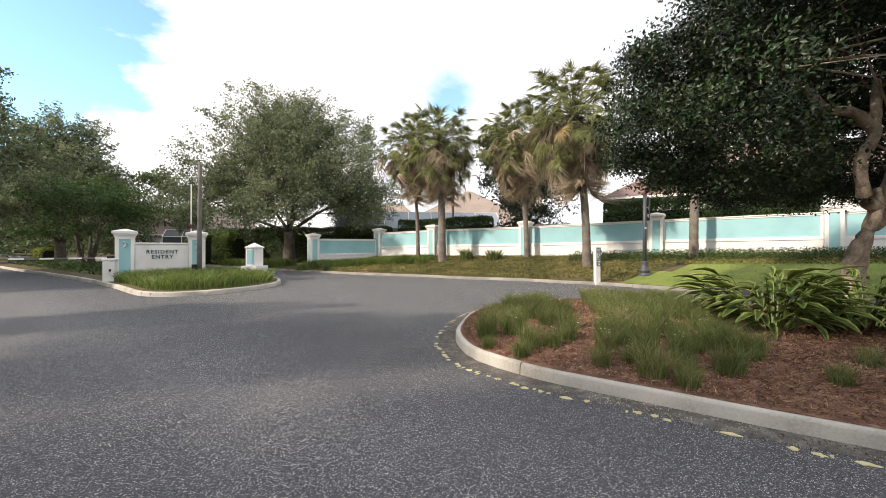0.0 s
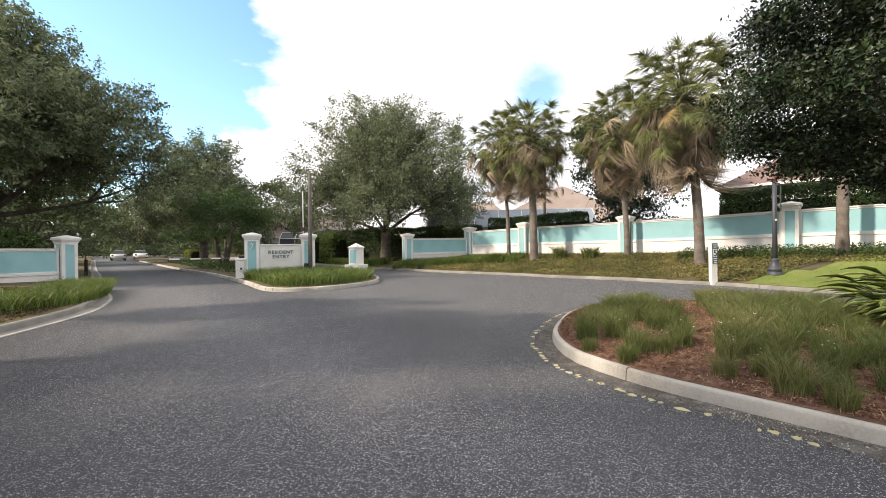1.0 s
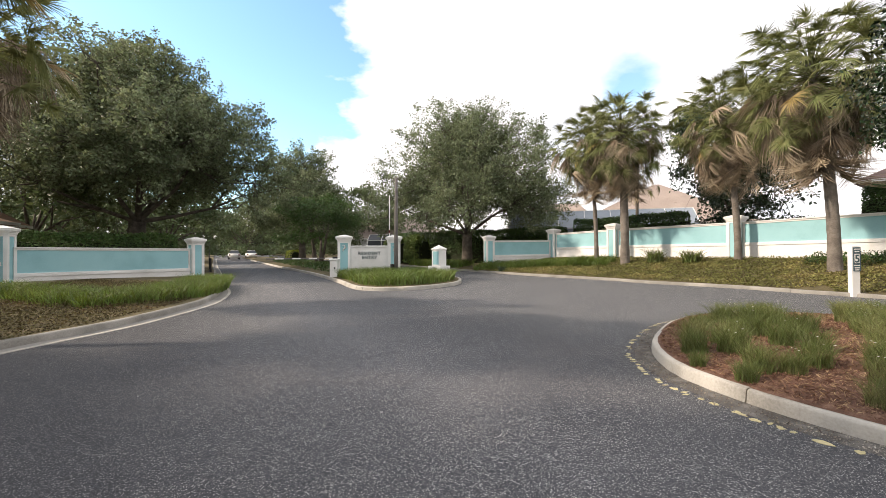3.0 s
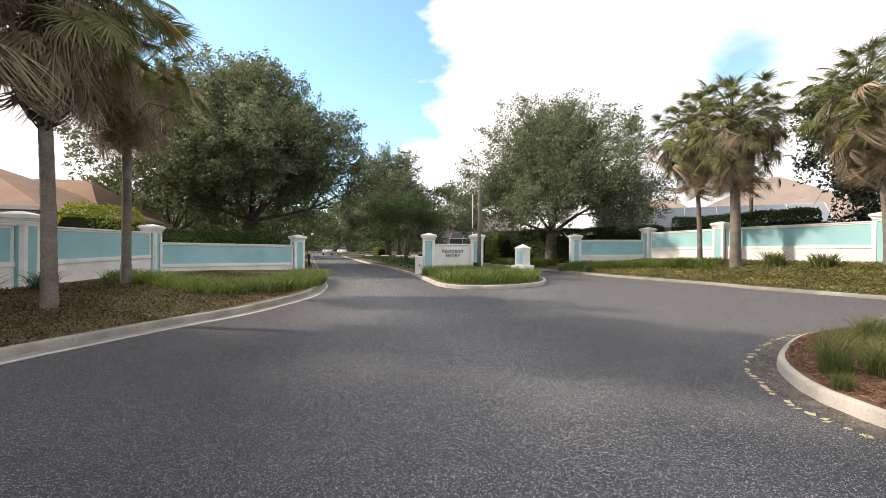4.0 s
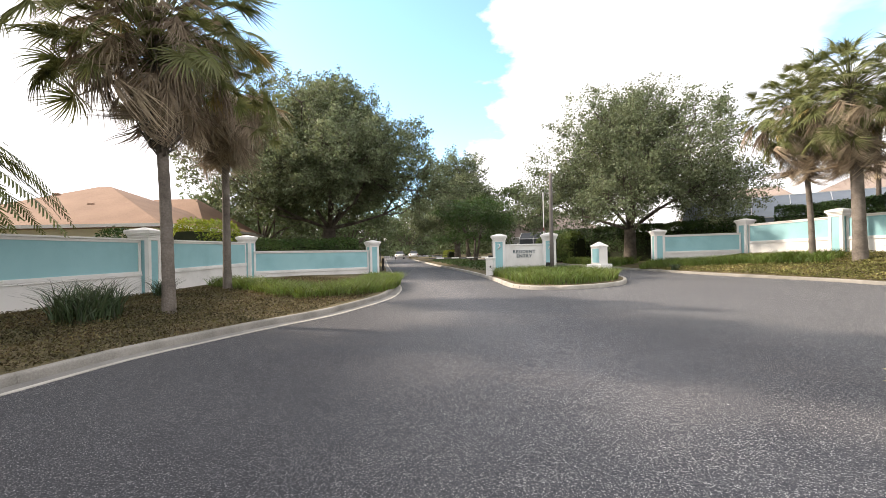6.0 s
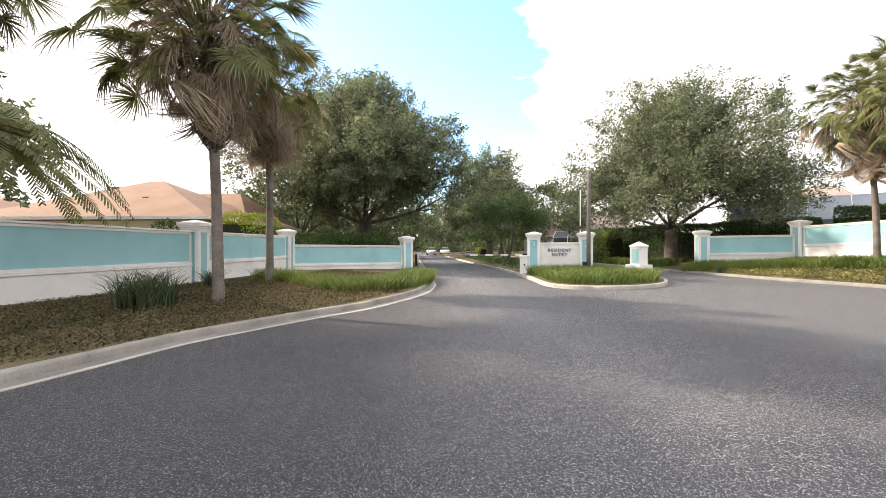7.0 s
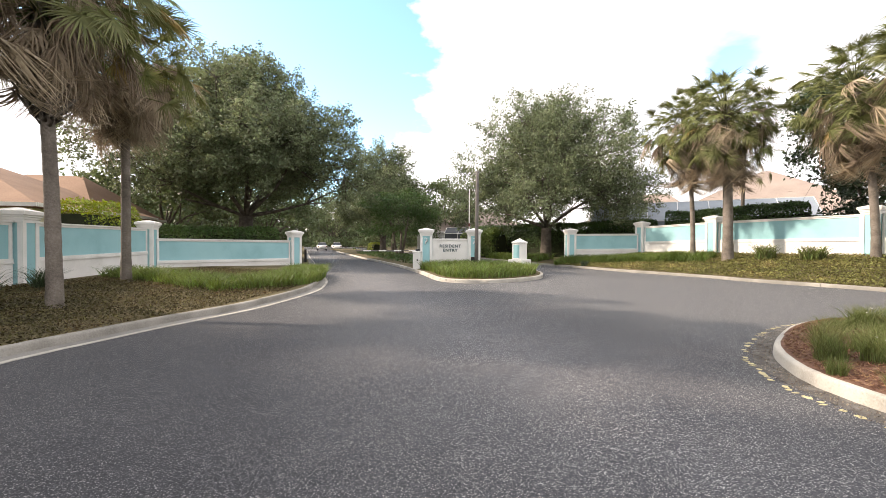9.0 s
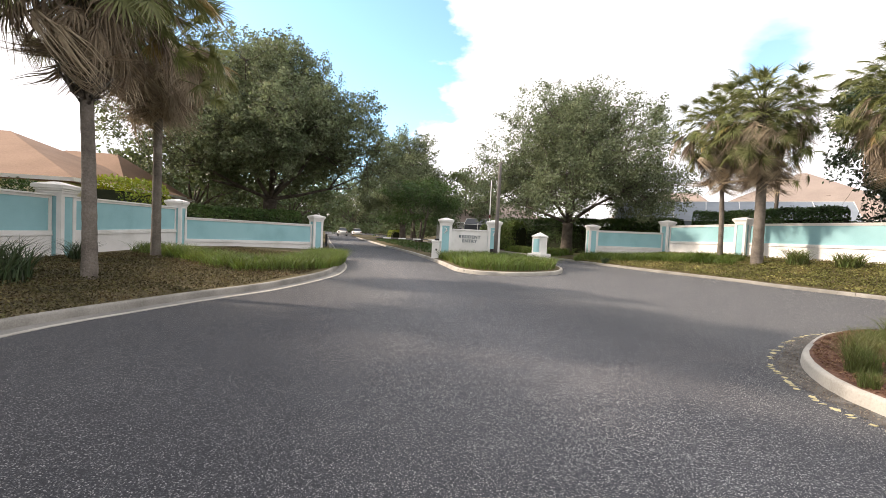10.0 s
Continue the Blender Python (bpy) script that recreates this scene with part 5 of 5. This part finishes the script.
GB = (-13.85, 16.62, 0.14)
t = thing("gate_operator", pose(*GB, 0, 0, 20), "white metal gate operator cabinet at the kerb", "gate operator")
bm = bmesh.new()
box(bm, -0.2, 0.2, -0.22, 0.22, -0.1, 0.86, 0.015)
part("cabinet", bm, M_PAINT_WHITE, t)
bm = bmesh.new()
box(bm, -0.23, 0.23, -0.25, 0.25, 0.864, 0.96, 0.03)
part("lid", bm, M_PAINT_WHITE, t)
bm = bmesh.new()
box(bm, 0.02, 0.10, -0.235, -0.218, 0.42, 0.52, 0.004)
part("lock_plate", bm, M_BLACK, t, "small black lock plate")
t = thing("barrier_arm", pose(GB[0], GB[1], 1.12, 0, 0, math.degrees(math.atan2(-0.78, -0.62))), "white and dark striped barrier arm lowered over the entry lane", "barrier")
for k in range(8):
    bm = bmesh.new()
    box(bm, 0.1 + k * 0.4, 0.1 + k * 0.4 + 0.398, -0.02, 0.02, -0.03, 0.03, 0.004)
    part("arm_section", bm, M_PAINT_WHITE if k % 2 == 0 else M_GREYPOLE, t)
bm = bmesh.new()
box(bm, -0.12, 0.12, -0.08, 0.08, -0.1, 0.08, 0.01)
part("pivot", bm, M_BLACK, t)

t = thing("camera_pole", pose(-10.75, 17.6, 0.2), "slim weathered grey pole with a short crossbar at its top", "pole")
bm = bmesh.new()
tube(bm, [(0, 0, -0.3), (0, 0, 2), (0.02, 0, 4.2), (0.02, 0, 5.05)], [0.105, 0.095, 0.08, 0.075], 12)
part("pole", bm, M_GREYPOLE, t, smooth=True)
bm = bmesh.new()
tube(bm, [(-0.36, 0.28, 4.92), (0.3, -0.23, 4.98)], [0.028, 0.028], 8)
part("crossbar", bm, M_GREYPOLE, t)
bm = bmesh.new()
box(bm, -0.26, -0.09, -0.14, 0.02, 0.28, 0.62, 0.01)
part("junction_box", bm, M_BLACK, t, "small black junction box")
t = thing("antenna_mast", pose(-12.85, 20.35, 0.2), "thin white mast with a red collar behind the sign", "mast")
bm = bmesh.new()
tube(bm, [(0, 0, -0.2), (0, 0, 4.6)], [0.035, 0.028], 8)
part("mast", bm, M_PAINT_WHITE, t)
bm = bmesh.new()
tube(bm, [(0, 0, 2.35), (0, 0, 2.55)], [0.042, 0.042], 8)
part("collar", bm, M_RED, t, "red collar")
bm = bmesh.new()
tube(bm, [(-0.3, 0.2, 4.3), (0.06, 0, 4.4)], [0.02, 0.02], 6)
part("arm", bm, M_GREYPOLE, t)
t = thing("arm_rest_post", pose(-24.9, 17.6, 0.12), "short black steel post at the kerb", "post")
bm = bmesh.new()
box(bm, -0.06, 0.06, -0.06, 0.06, -0.1, 0.92, 0.01)
part("post", bm, M_BLACK, t)
bm = bmesh.new()
tube(bm, [(0, 0, 0.25), (0.45, -0.4, 0.05)], [0.03, 0.03], 6)
part("brace", bm, M_BLACK, t)


# ---------------------------------------------------------------- bank: lamp post and sign post
t = thing("lamp_post", pose(8.72, 17.25, 0.42), "dark blue-grey fluted steel post without a lantern on the lawn", "lamp post")
bm = bmesh.new()
tube(bm, [(0, 0, -0.1), (0, 0, 0.04), (0, 0, 0.05), (0, 0, 0.12), (0, 0, 0.13), (0, 0, 0.22), (0, 0, 0.26), (0, 0, 0.5), (0, 0, 0.54), (0, 0, 0.58)], [0.24, 0.24, 0.2, 0.2, 0.225, 0.21, 0.145, 0.11, 0.125, 0.09], 16)
part("base", bm, M_METAL_DARK, t, "stepped cast base", True)
bm = bmesh.new()
tube(bm, [(0, 0, 0.55), (0, 0, 2.0), (0, 0, 3.5)], [0.085, 0.075, 0.07], 16)
part("shaft", bm, M_METAL_DARK, t, smooth=True)
bm = bmesh.new()
tube(bm, [(0, 0, 3.48), (0, 0, 3.52), (0, 0, 3.58), (0, 0, 3.64)], [0.085, 0.09, 0.07, 0.025], 12)
part("finial", bm, M_RED, t, "dull red cap")
bm = bmesh.new()
tube(bm, [(0, 0, 3.38), (0.16, -0.02, 3.36), (0.19, -0.02, 3.2), (0.19, -0.02, 2.35), (0.0, 0, 2.3)], [0.022] * 5, 6)
part("bracket", bm, M_METAL_DARK, t)
bm = bmesh.new()
box(bm, -0.03, 0.03, -0.105, -0.07, 1.98, 2.05)
part("tag", bm, M_PAINT_WHITE, t, "small white tag")

t = thing("sign_post", pose(6.55, 16.95, 0.2, 2, -2, 9) @ Matrix.Diagonal((0.72, 0.72, 0.95, 1)), "white square post with a dark speed plate", "sign post")
bm = bmesh.new()
box(bm, -0.14, 0.14, -0.14, 0.14, -0.3, 1.5, 0.01)
part("post", bm, M_PAINT_WHITE, t)
bm = bmesh.new()
box(bm, -0.105, 0.165, -0.165, -0.143, 0.66, 1.46, 0.004)
plate = part("plate", bm, M_LETTER, t, "dark plate")
bm = bmesh.new()
box(bm, -0.06, 0.12, -0.171, -0.164, 0.93, 1.24, 0.002)
part("number_panel", bm, M_PAINT_WHITE, plate, "white panel")
for zz, x0, x1 in ((1.38, -0.07, 0.13), (1.30, -0.05, 0.11), (0.84, -0.07, 0.13), (0.76, -0.06, 0.12), (0.69, -0.04, 0.10)):
    bm = bmesh.new()
    box(bm, x0, x1, -0.171, -0.164, zz, zz + 0.032)
    part("writing_bar", bm, M_PAINT_WHITE, plate)
cu = bpy.data.curves.new("numeral", "FONT")
cu.body, cu.size, cu.extrude, cu.align_x, cu.offset = "5", 0.36, 0.004, "CENTER", 0.008
tmp = bpy.data.objects.new("tmp", cu)
scene.collection.objects.link(tmp)
me = bpy.data.meshes.new_from_object(tmp.evaluated_get(bpy.context.evaluated_depsgraph_get()))
bpy.data.objects.remove(tmp)
me.materials.clear()
me.materials.append(M_LETTER)
shared("numeral", me, plate, pose(0.03, -0.176, 0.96, 90, 0, 0))

# grit swept against the kerb of the bed
M_GRIT = material("kerbside_grit_w", [(0.055, 0.051, 0.047), (0.11, 0.103, 0.094), (0.24, 0.225, 0.205)], 5, 150, 0.95, 0.8, dist=0.004)
M_GRITSTONE = leaf_mat("grit_stone", [(0.06, 0.045, 0.035), (0.20, 0.17, 0.14), (0.5, 0.47, 0.42)], 0.0, 0.9, 0.2, 0.5)
edge = MEDIAN[(MEDIAN[:, 0] < 7.0)]
w = 0.225 + 0.03 * np.sin(np.arange(len(edge)) * 1.3) + 0.02 * np.sin(np.arange(len(edge)) * 2.9)
side = offset(edge, 1.0) - edge
side = np.stack([np.convolve(np.pad(side[:, k], 6, "edge"), np.ones(13) / 13, "valid") for k in (0, 1)], 1)
side /= np.linalg.norm(side, axis=1)[:, None]
inner, outer = edge - side * 0.01, edge + side * w[:, None]
m = len(edge)
grit = new("kerb_grit", raw("kerb_grit", np.vstack([np.column_stack([inner, np.full(m, 0.012)]), np.column_stack([outer, np.full(m, 0.002)])]), [(k, k + 1, m + k + 1, m + k) for k in range(m - 1)], M_GRIT, True))
tagged(grit, "thin strip of brown grit along the kerb", "grit", kind="structure")
g = np.random.default_rng(31)
k, f = g.integers(0, m - 1, 9000), g.uniform(0, 1, 9000)[:, None]
at = edge[k] * (1 - f) + edge[k + 1] * f + side[k] * (w[k] * g.uniform(0.02, 1.25, 9000))[:, None]
tagged(shared("loose_grit", leaves(g, np.column_stack([at, np.full(9000, 0.014)]), 0.016, M_GRITSTONE, "loose_grit", 0.7, 1.5), None), "loose pale stones and bark bits by the kerb", "grit", kind="stuff")

# worn yellow paint marks on the road round the bed
marks = thing("painted_edge_line", None, "worn broken yellow paint marks along the kerb", "road marking")
line = offset(MEDIAN[(MEDIAN[:, 0] < 5.0)], 0.30)
s = np.concatenate([[0], np.cumsum(np.hypot(*np.diff(line, axis=0).T))])
g = np.random.default_rng(12)
u = 0.1
while u < s[-1] - 0.3:
    L = g.choice((0.035, 0.06, 0.10, 0.17)) * g.uniform(0.8, 1.2)
    c = np.array((np.interp(u, s, line[:, 0]), np.interp(u, s, line[:, 1])))
    e = np.array((np.interp(u + L, s, line[:, 0]), np.interp(u + L, s, line[:, 1])))
    d = (e - c) / np.linalg.norm(e - c)
    nrm = np.array((-d[1], d[0]))
    if g.random() < 0.78:
        n, shift = 13, g.normal(0, 0.018)
        ring = []
        for k in range(n):
            a = k * math.tau / n
            q = (c + e) / 2 + d * math.cos(a) * L * 0.5 * g.uniform(0.55, 1.15) + nrm * (math.sin(a) * 0.042 * g.uniform(0.35, 1.2) + shift)
            ring.append(q)
        V = [(*q, 0.004) for q in ring] + [(*q, -0.01) for q in ring]
        F = [tuple(range(n))] + [(k, k + n, (k + 1) % n + n, (k + 1) % n) for k in range(n)]
        new("paint_flake", raw("paint_flake", V, F, M_YELLOW)).parent = marks
    u += L + g.uniform(0.01, 0.10)


# ---------------------------------------------------------------- houses beyond the walls
def roof_material(name, dark, light):
    m = bpy.data.materials.new(name)
    m.use_nodes = True
    n = Nodes(m.node_tree)
    at = (n.add("ShaderNodeTexCoord"), "Object")
    sep = n.add("ShaderNodeSeparateXYZ", {0: at})
    course = n.math("FRACT", n.math("MULTIPLY", (sep, 2), 9.0))
    tone = n.math("ADD", n.math("MULTIPLY", n.noise(at, 0.5, 4.0), 0.6), n.math("MULTIPLY", n.noise(at, 14, 3.0), 0.4))
    col = n.ramp(tone, [(0.3, dark), (0.7, light)])
    bmp = n.add("ShaderNodeBump", {"Strength": 0.6, "Distance": 0.03, "Height": course})
    p = n.add("ShaderNodeBsdfPrincipled", {"Base Color": col, "Roughness": 0.9, "Normal": (bmp, 0)})
    n.add("ShaderNodeOutputMaterial", {0: (p, 0)})
    return m


M_ROOF_TAN = roof_material("tan_shingle", (0.21, 0.125, 0.08), (0.34, 0.215, 0.145))
M_ROOF_BEIGE = roof_material("beige_shingle", (0.22, 0.175, 0.15), (0.34, 0.28, 0.24))
M_ROOF_BROWN = roof_material("brown_shingle", (0.15, 0.10, 0.09), (0.27, 0.19, 0.17))
M_CREAM = material("cream_stucco_w", [(0.76, 0.72, 0.54), (0.84, 0.80, 0.62)], 0.8, 50, 0.9, 0.3)
M_HOUSEWHITE = material("pale_stucco_w", [(0.60, 0.60, 0.58), (0.74, 0.74, 0.72)], 0.8, 50, 0.9, 0.3)
M_GLASS = material("window_glass", [(0.03, 0.04, 0.05)], 1, 8, 0.08, 0.02, 0.6)
M_SCREEN = material("insect_screen", [(0.17, 0.205, 0.24), (0.25, 0.29, 0.33)], 1, 40, 0.5, 0.1, 0.5)

# same mesh as above, its colour darkened for the oak's shade
M_SHADEDSCREEN = material("shaded_insect_screen", [(0.03, 0.035, 0.04), (0.06, 0.065, 0.07)], 1, 40, 0.7, 0.1, 0.3)


def hip_roof(bm, w, d, z0, z1, ridge, over=0.5):
    """A hipped roof over w x d with its ridge along x, and a thin eave edge."""
    w2, d2, r = w / 2 + over, d / 2 + over, ridge / 2
    b = [bm.verts.new(c) for c in ((-w2, -d2, z0), (w2, -d2, z0), (w2, d2, z0), (-w2, d2, z0))]
    l = [bm.verts.new((v.co.x, v.co.y, z0 - 0.18)) for v in b]
    p, q = bm.verts.new((-r, 0, z1)), bm.verts.new((r + 0.001, 0, z1))
    for f in ((b[0], b[1], q, p), (b[1], b[2], q), (b[2], b[3], p, q), (b[3], b[0], p), tuple(l[::-1])):
        bm.faces.new(f)
    for k in range(4):
        bm.faces.new((l[k], l[(k + 1) % 4], b[(k + 1) % 4], b[k]))


def house(x, y, z, turn, label, blocks, roof, wall, vents=2):
    """A one-storey house of several hipped blocks: (x, y, width, depth, eave, top, ridge)."""
    t = thing("house", pose(x, y, z, 0, 0, turn), label, "house", "houses beyond the walls")
    for bx, by, w, d, eave, top, ridge in blocks:
        bm = bmesh.new()
        box(bm, -w / 2, w / 2, -d / 2, d / 2, -0.5, eave - 0.15, 0.01)
        part("wall", bm, wall, t).matrix_local = pose(bx, by, 0)
        bm = bmesh.new()
        hip_roof(bm, w, d, eave, top, ridge)
        r = part("roof", bm, roof, t)
        r.matrix_local = pose(bx, by, 0)
        e = 0.52
        for x0, x1, y0, y1 in ((-w / 2 - e, w / 2 + e, -d / 2 - e - 0.03, -d / 2 - e), (-w / 2 - e, w / 2 + e, d / 2 + e, d / 2 + e + 0.03), (-w / 2 - e - 0.03, -w / 2 - e, -d / 2 - e, d / 2 + e), (w / 2 + e, w / 2 + e + 0.03, -d / 2 - e, d / 2 + e)):
            bm = bmesh.new()
            box(bm, x0, x1, y0, y1, eave - 0.15, eave + 0.02)
            part("fascia", bm, M_PAINT_WHITE, t).matrix_local = pose(bx, by, 0)
        for k in range(vents):
            bm = bmesh.new()
            s = 0.45 + 0.3 * k
            box(bm, -0.17, 0.17, -0.14, 0.14, 0, 0.15, 0.03)
            v = part("roof_vent", bm, roof, r)
            v.matrix_local = pose((0.22 - 0.5 * k) * w * 0.5, -d / 2 * (1 - s), eave + (top - eave) * s)
        for k in range(3):
            wx = (k - 1) * w * 0.3
            bm = bmesh.new()
            box(bm, wx - 0.6, wx + 0.6, -d / 2 - 0.03, -d / 2 + 0.05, 0.9, 2.2, 0.01)
            win = part("window", bm, M_PAINT_WHITE, t)
            win.matrix_local = pose(bx, by, 0)
            for sx in (-1, 1):
                bm = bmesh.new()
                box(bm, wx + sx * 0.28 - 0.24, wx + sx * 0.28 + 0.24, -d / 2 - 0.045, -d / 2 - 0.032, 1.0, 2.1)
                part("pane", bm, M_GLASS, win)
    return t


house(-33.3, 2.3, 0.42, 47.8, "cream house with a tan hipped shingle roof", [(0, 0, 13, 10, 2.75, 5.55, 0.8), (1.6, 4.6, 8, 8, 2.75, 5.35, 3.0), (-16.6, 2, 16, 10, 2.75, 4.85, 7)], M_ROOF_TAN, M_CREAM)
house(3.6, 55.0, 0.9, -4, "pale house with a beige hipped roof behind a pool cage", [(0, 0, 17, 14, 3.4, 8.6, 0.6), (-11.5, 1, 12, 11, 3.2, 7.0, 4)], M_ROOF_BEIGE, M_HOUSEWHITE)
house(-33.5, 57.0, 0.3, 24, "pale house with a beige roof behind the oak", [(0, 0, 17, 12, 3.0, 6.4, 5)], M_ROOF_BEIGE, M_HOUSEWHITE)
house(25.4, 33.0, 2.2, -31, "pale house with a steep dark brown shingle roof", [(0, 0, 20, 14, 3.4, 8.0, 7)], M_ROOF_BROWN, M_HOUSEWHITE)


def pool_cage(x, y, z, turn, w, d, low, high, label, mesh=None):
    """A screened pool cage: white tube frame with dark mesh panels, a flat top with sloping sides."""
    t = thing("pool_cage", pose(x, y, z, 0, 0, turn), label, "pool cage", "pool cages")
    nx, k = 7, d * 0.3
    xs = [-w / 2 + w * i / nx for i in range(nx + 1)]
    prof = [(-d / 2, 0), (-d / 2, low), (-d / 2 + k, high), (d / 2 - k, high), (d / 2, low), (d / 2, 0)]
    for a, b in zip(xs, xs[1:]):
        for (y0, z0), (y1, z1) in zip(prof, prof[1:]):
            shared("screen_panel", raw("screen_panel", [(a, y0, z0), (b, y0, z0), (b, y1, z1), (a, y1, z1)], [(0, 1, 2, 3)], mesh or M_SCREEN), t)
    for a in xs:
        bm = bmesh.new()
        tube(bm, [(a, yy, zz) for yy, zz in prof], [0.04] * len(prof), 4)
        part("rafter", bm, M_PAINT_WHITE, t)
    for yy, zz in prof[1:5] + [(-d / 2, 0.9)]:
        bm = bmesh.new()
        tube(bm, [(-w / 2, yy, zz), (w / 2, yy, zz)], [0.035, 0.035], 4)
        part("purlin", bm, M_PAINT_WHITE, t)
    return t


pool_cage(-2.6, 42.5, 0.7, 6, 16, 9, 2.8, 4.6, "white-framed pool cage with dark insect screen")
pool_cage(-25.5, 47.5, 0.2, 26, 12, 7, 2.6, 3.4, "pool cage with insect screen darkened for shade under the oak", M_SHADEDSCREEN)


# ---------------------------------------------------------------- cars and lamps down the road
def car(x, y, turn, label):
    t = thing("car", pose(x, y, 0, 0, 0, turn), label, "car", "cars down the road")
    L, W = 4.6, 1.84
    side = [(-2.28, 0.35), (-2.3, 0.75), (-2.2, 0.98), (-1.2, 1.06), (1.55, 1.08), (2.2, 1.0), (2.28, 0.6), (2.25, 0.35)]
    bm = bmesh.new()
    rows = [[bm.verts.new((px, s * W / 2 * (0.94 if pz < 0.5 or pz > 1.0 else 1.0), pz)) for px, pz in side] for s in (-1, 1)]
    n = len(side)
    for k in range(n):
        bm.faces.new((rows[0][k], rows[0][(k + 1) % n], rows[1][(k + 1) % n], rows[1][k]))
    bm.faces.new(rows[0][::-1])
    bm.faces.new(rows[1])
    bmesh.ops.recalc_face_normals(bm, faces=bm.faces)
    bmesh.ops.bevel(bm, geom=list(bm.edges), offset=0.06, segments=2, affect="EDGES")
    body = part("body", bm, M_PAINT_WHITE, t, "white paint", True)
    bm = bmesh.new()
    lo = [bm.verts.new(c) for c in ((-1.15, -0.82, 1.05), (1.75, -0.82, 1.07), (1.75, 0.82, 1.07), (-1.15, 0.82, 1.05))]
    hi = [bm.verts.new(c) for c in ((-0.35, -0.62, 1.58), (1.25, -0.62, 1.6), (1.25, 0.62, 1.6), (-0.35, 0.62, 1.58))]
    for k in range(4):
        bm.faces.new((lo[k], lo[(k + 1) % 4], hi[(k + 1) % 4], hi[k]))
    part("glasshouse", bm, M_GLASS, t, "dark windows")
    bm = bmesh.new()
    box(bm, -0.4, 1.3, -0.64, 0.64, 1.585, 1.64, 0.02)
    part("roof", bm, M_PAINT_WHITE, t)
    for px in (-1.42, 1.42):
        for s in (-1, 1):
            bm = bmesh.new()
            tube(bm, [(px, s * 0.72, 0.33), (px, s * 0.92, 0.33)], [0.33, 0.33], 18)
            wheel = part("wheel", bm, M_BLACK, t, "black tyre")
            bm = bmesh.new()
            tube(bm, [(px, s * 0.9, 0.33), (px, s * 0.93, 0.33)], [0.2, 0.18], 12)
            part("rim", bm, M_GREYPOLE, wheel)
    for s in (-1, 1):
        bm = bmesh.new()
        box(bm, -2.31, -2.2, s * 0.7 - 0.18, s * 0.7 + 0.18, 0.72, 0.86, 0.02)
        part("headlight", bm, M_PAINT_WHITE, t)
        bm = bmesh.new()
        box(bm, 2.2, 2.3, s * 0.75 - 0.12, s * 0.75 + 0.12, 0.72, 0.95, 0.02)
        part("tail_light", bm, M_RED, t, "red tail light")
    bm = bmesh.new()
    box(bm, -2.32, -2.24, -0.45, 0.45, 0.45, 0.66, 0.02)
    part("grille", bm, M_BLACK, t)
    return t


ua = math.degrees(math.atan2(0.586, -0.81))
car(-64.5, 50.4, ua + 180, "white car driving towards the gate far off")
car(-68.0, 57.0, ua + 180, "white car leaving along the road far off")

M_GLOBE = material("opal_globe", [(0.8, 0.8, 0.78)], 3, 30, 0.3, 0.05)
t = thing("street_lamp", pose(-53.0, 37.5, 0.1), "dark street lamp with two white globes", "street lamp")
bm = bmesh.new()
tube(bm, [(0, 0, -0.2), (0, 0, 0.6), (0, 0, 3.3)], [0.12, 0.07, 0.05], 8)
part("pole", bm, M_METAL_DARK, t)
bm = bmesh.new()
tube(bm, [(-0.45, -0.6, 3.1), (0.45, 0.6, 3.1)], [0.03, 0.03], 6)
part("cross_arm", bm, M_METAL_DARK, t)
for s in (-1, 1):
    bm = bmesh.new()
    bmesh.ops.create_uvsphere(bm, u_segments=12, v_segments=8, radius=0.24, matrix=Matrix.Translation((s * 0.45, s * 0.6, 3.36)))
    part("globe", bm, M_GLOBE, t, "white globe", True)
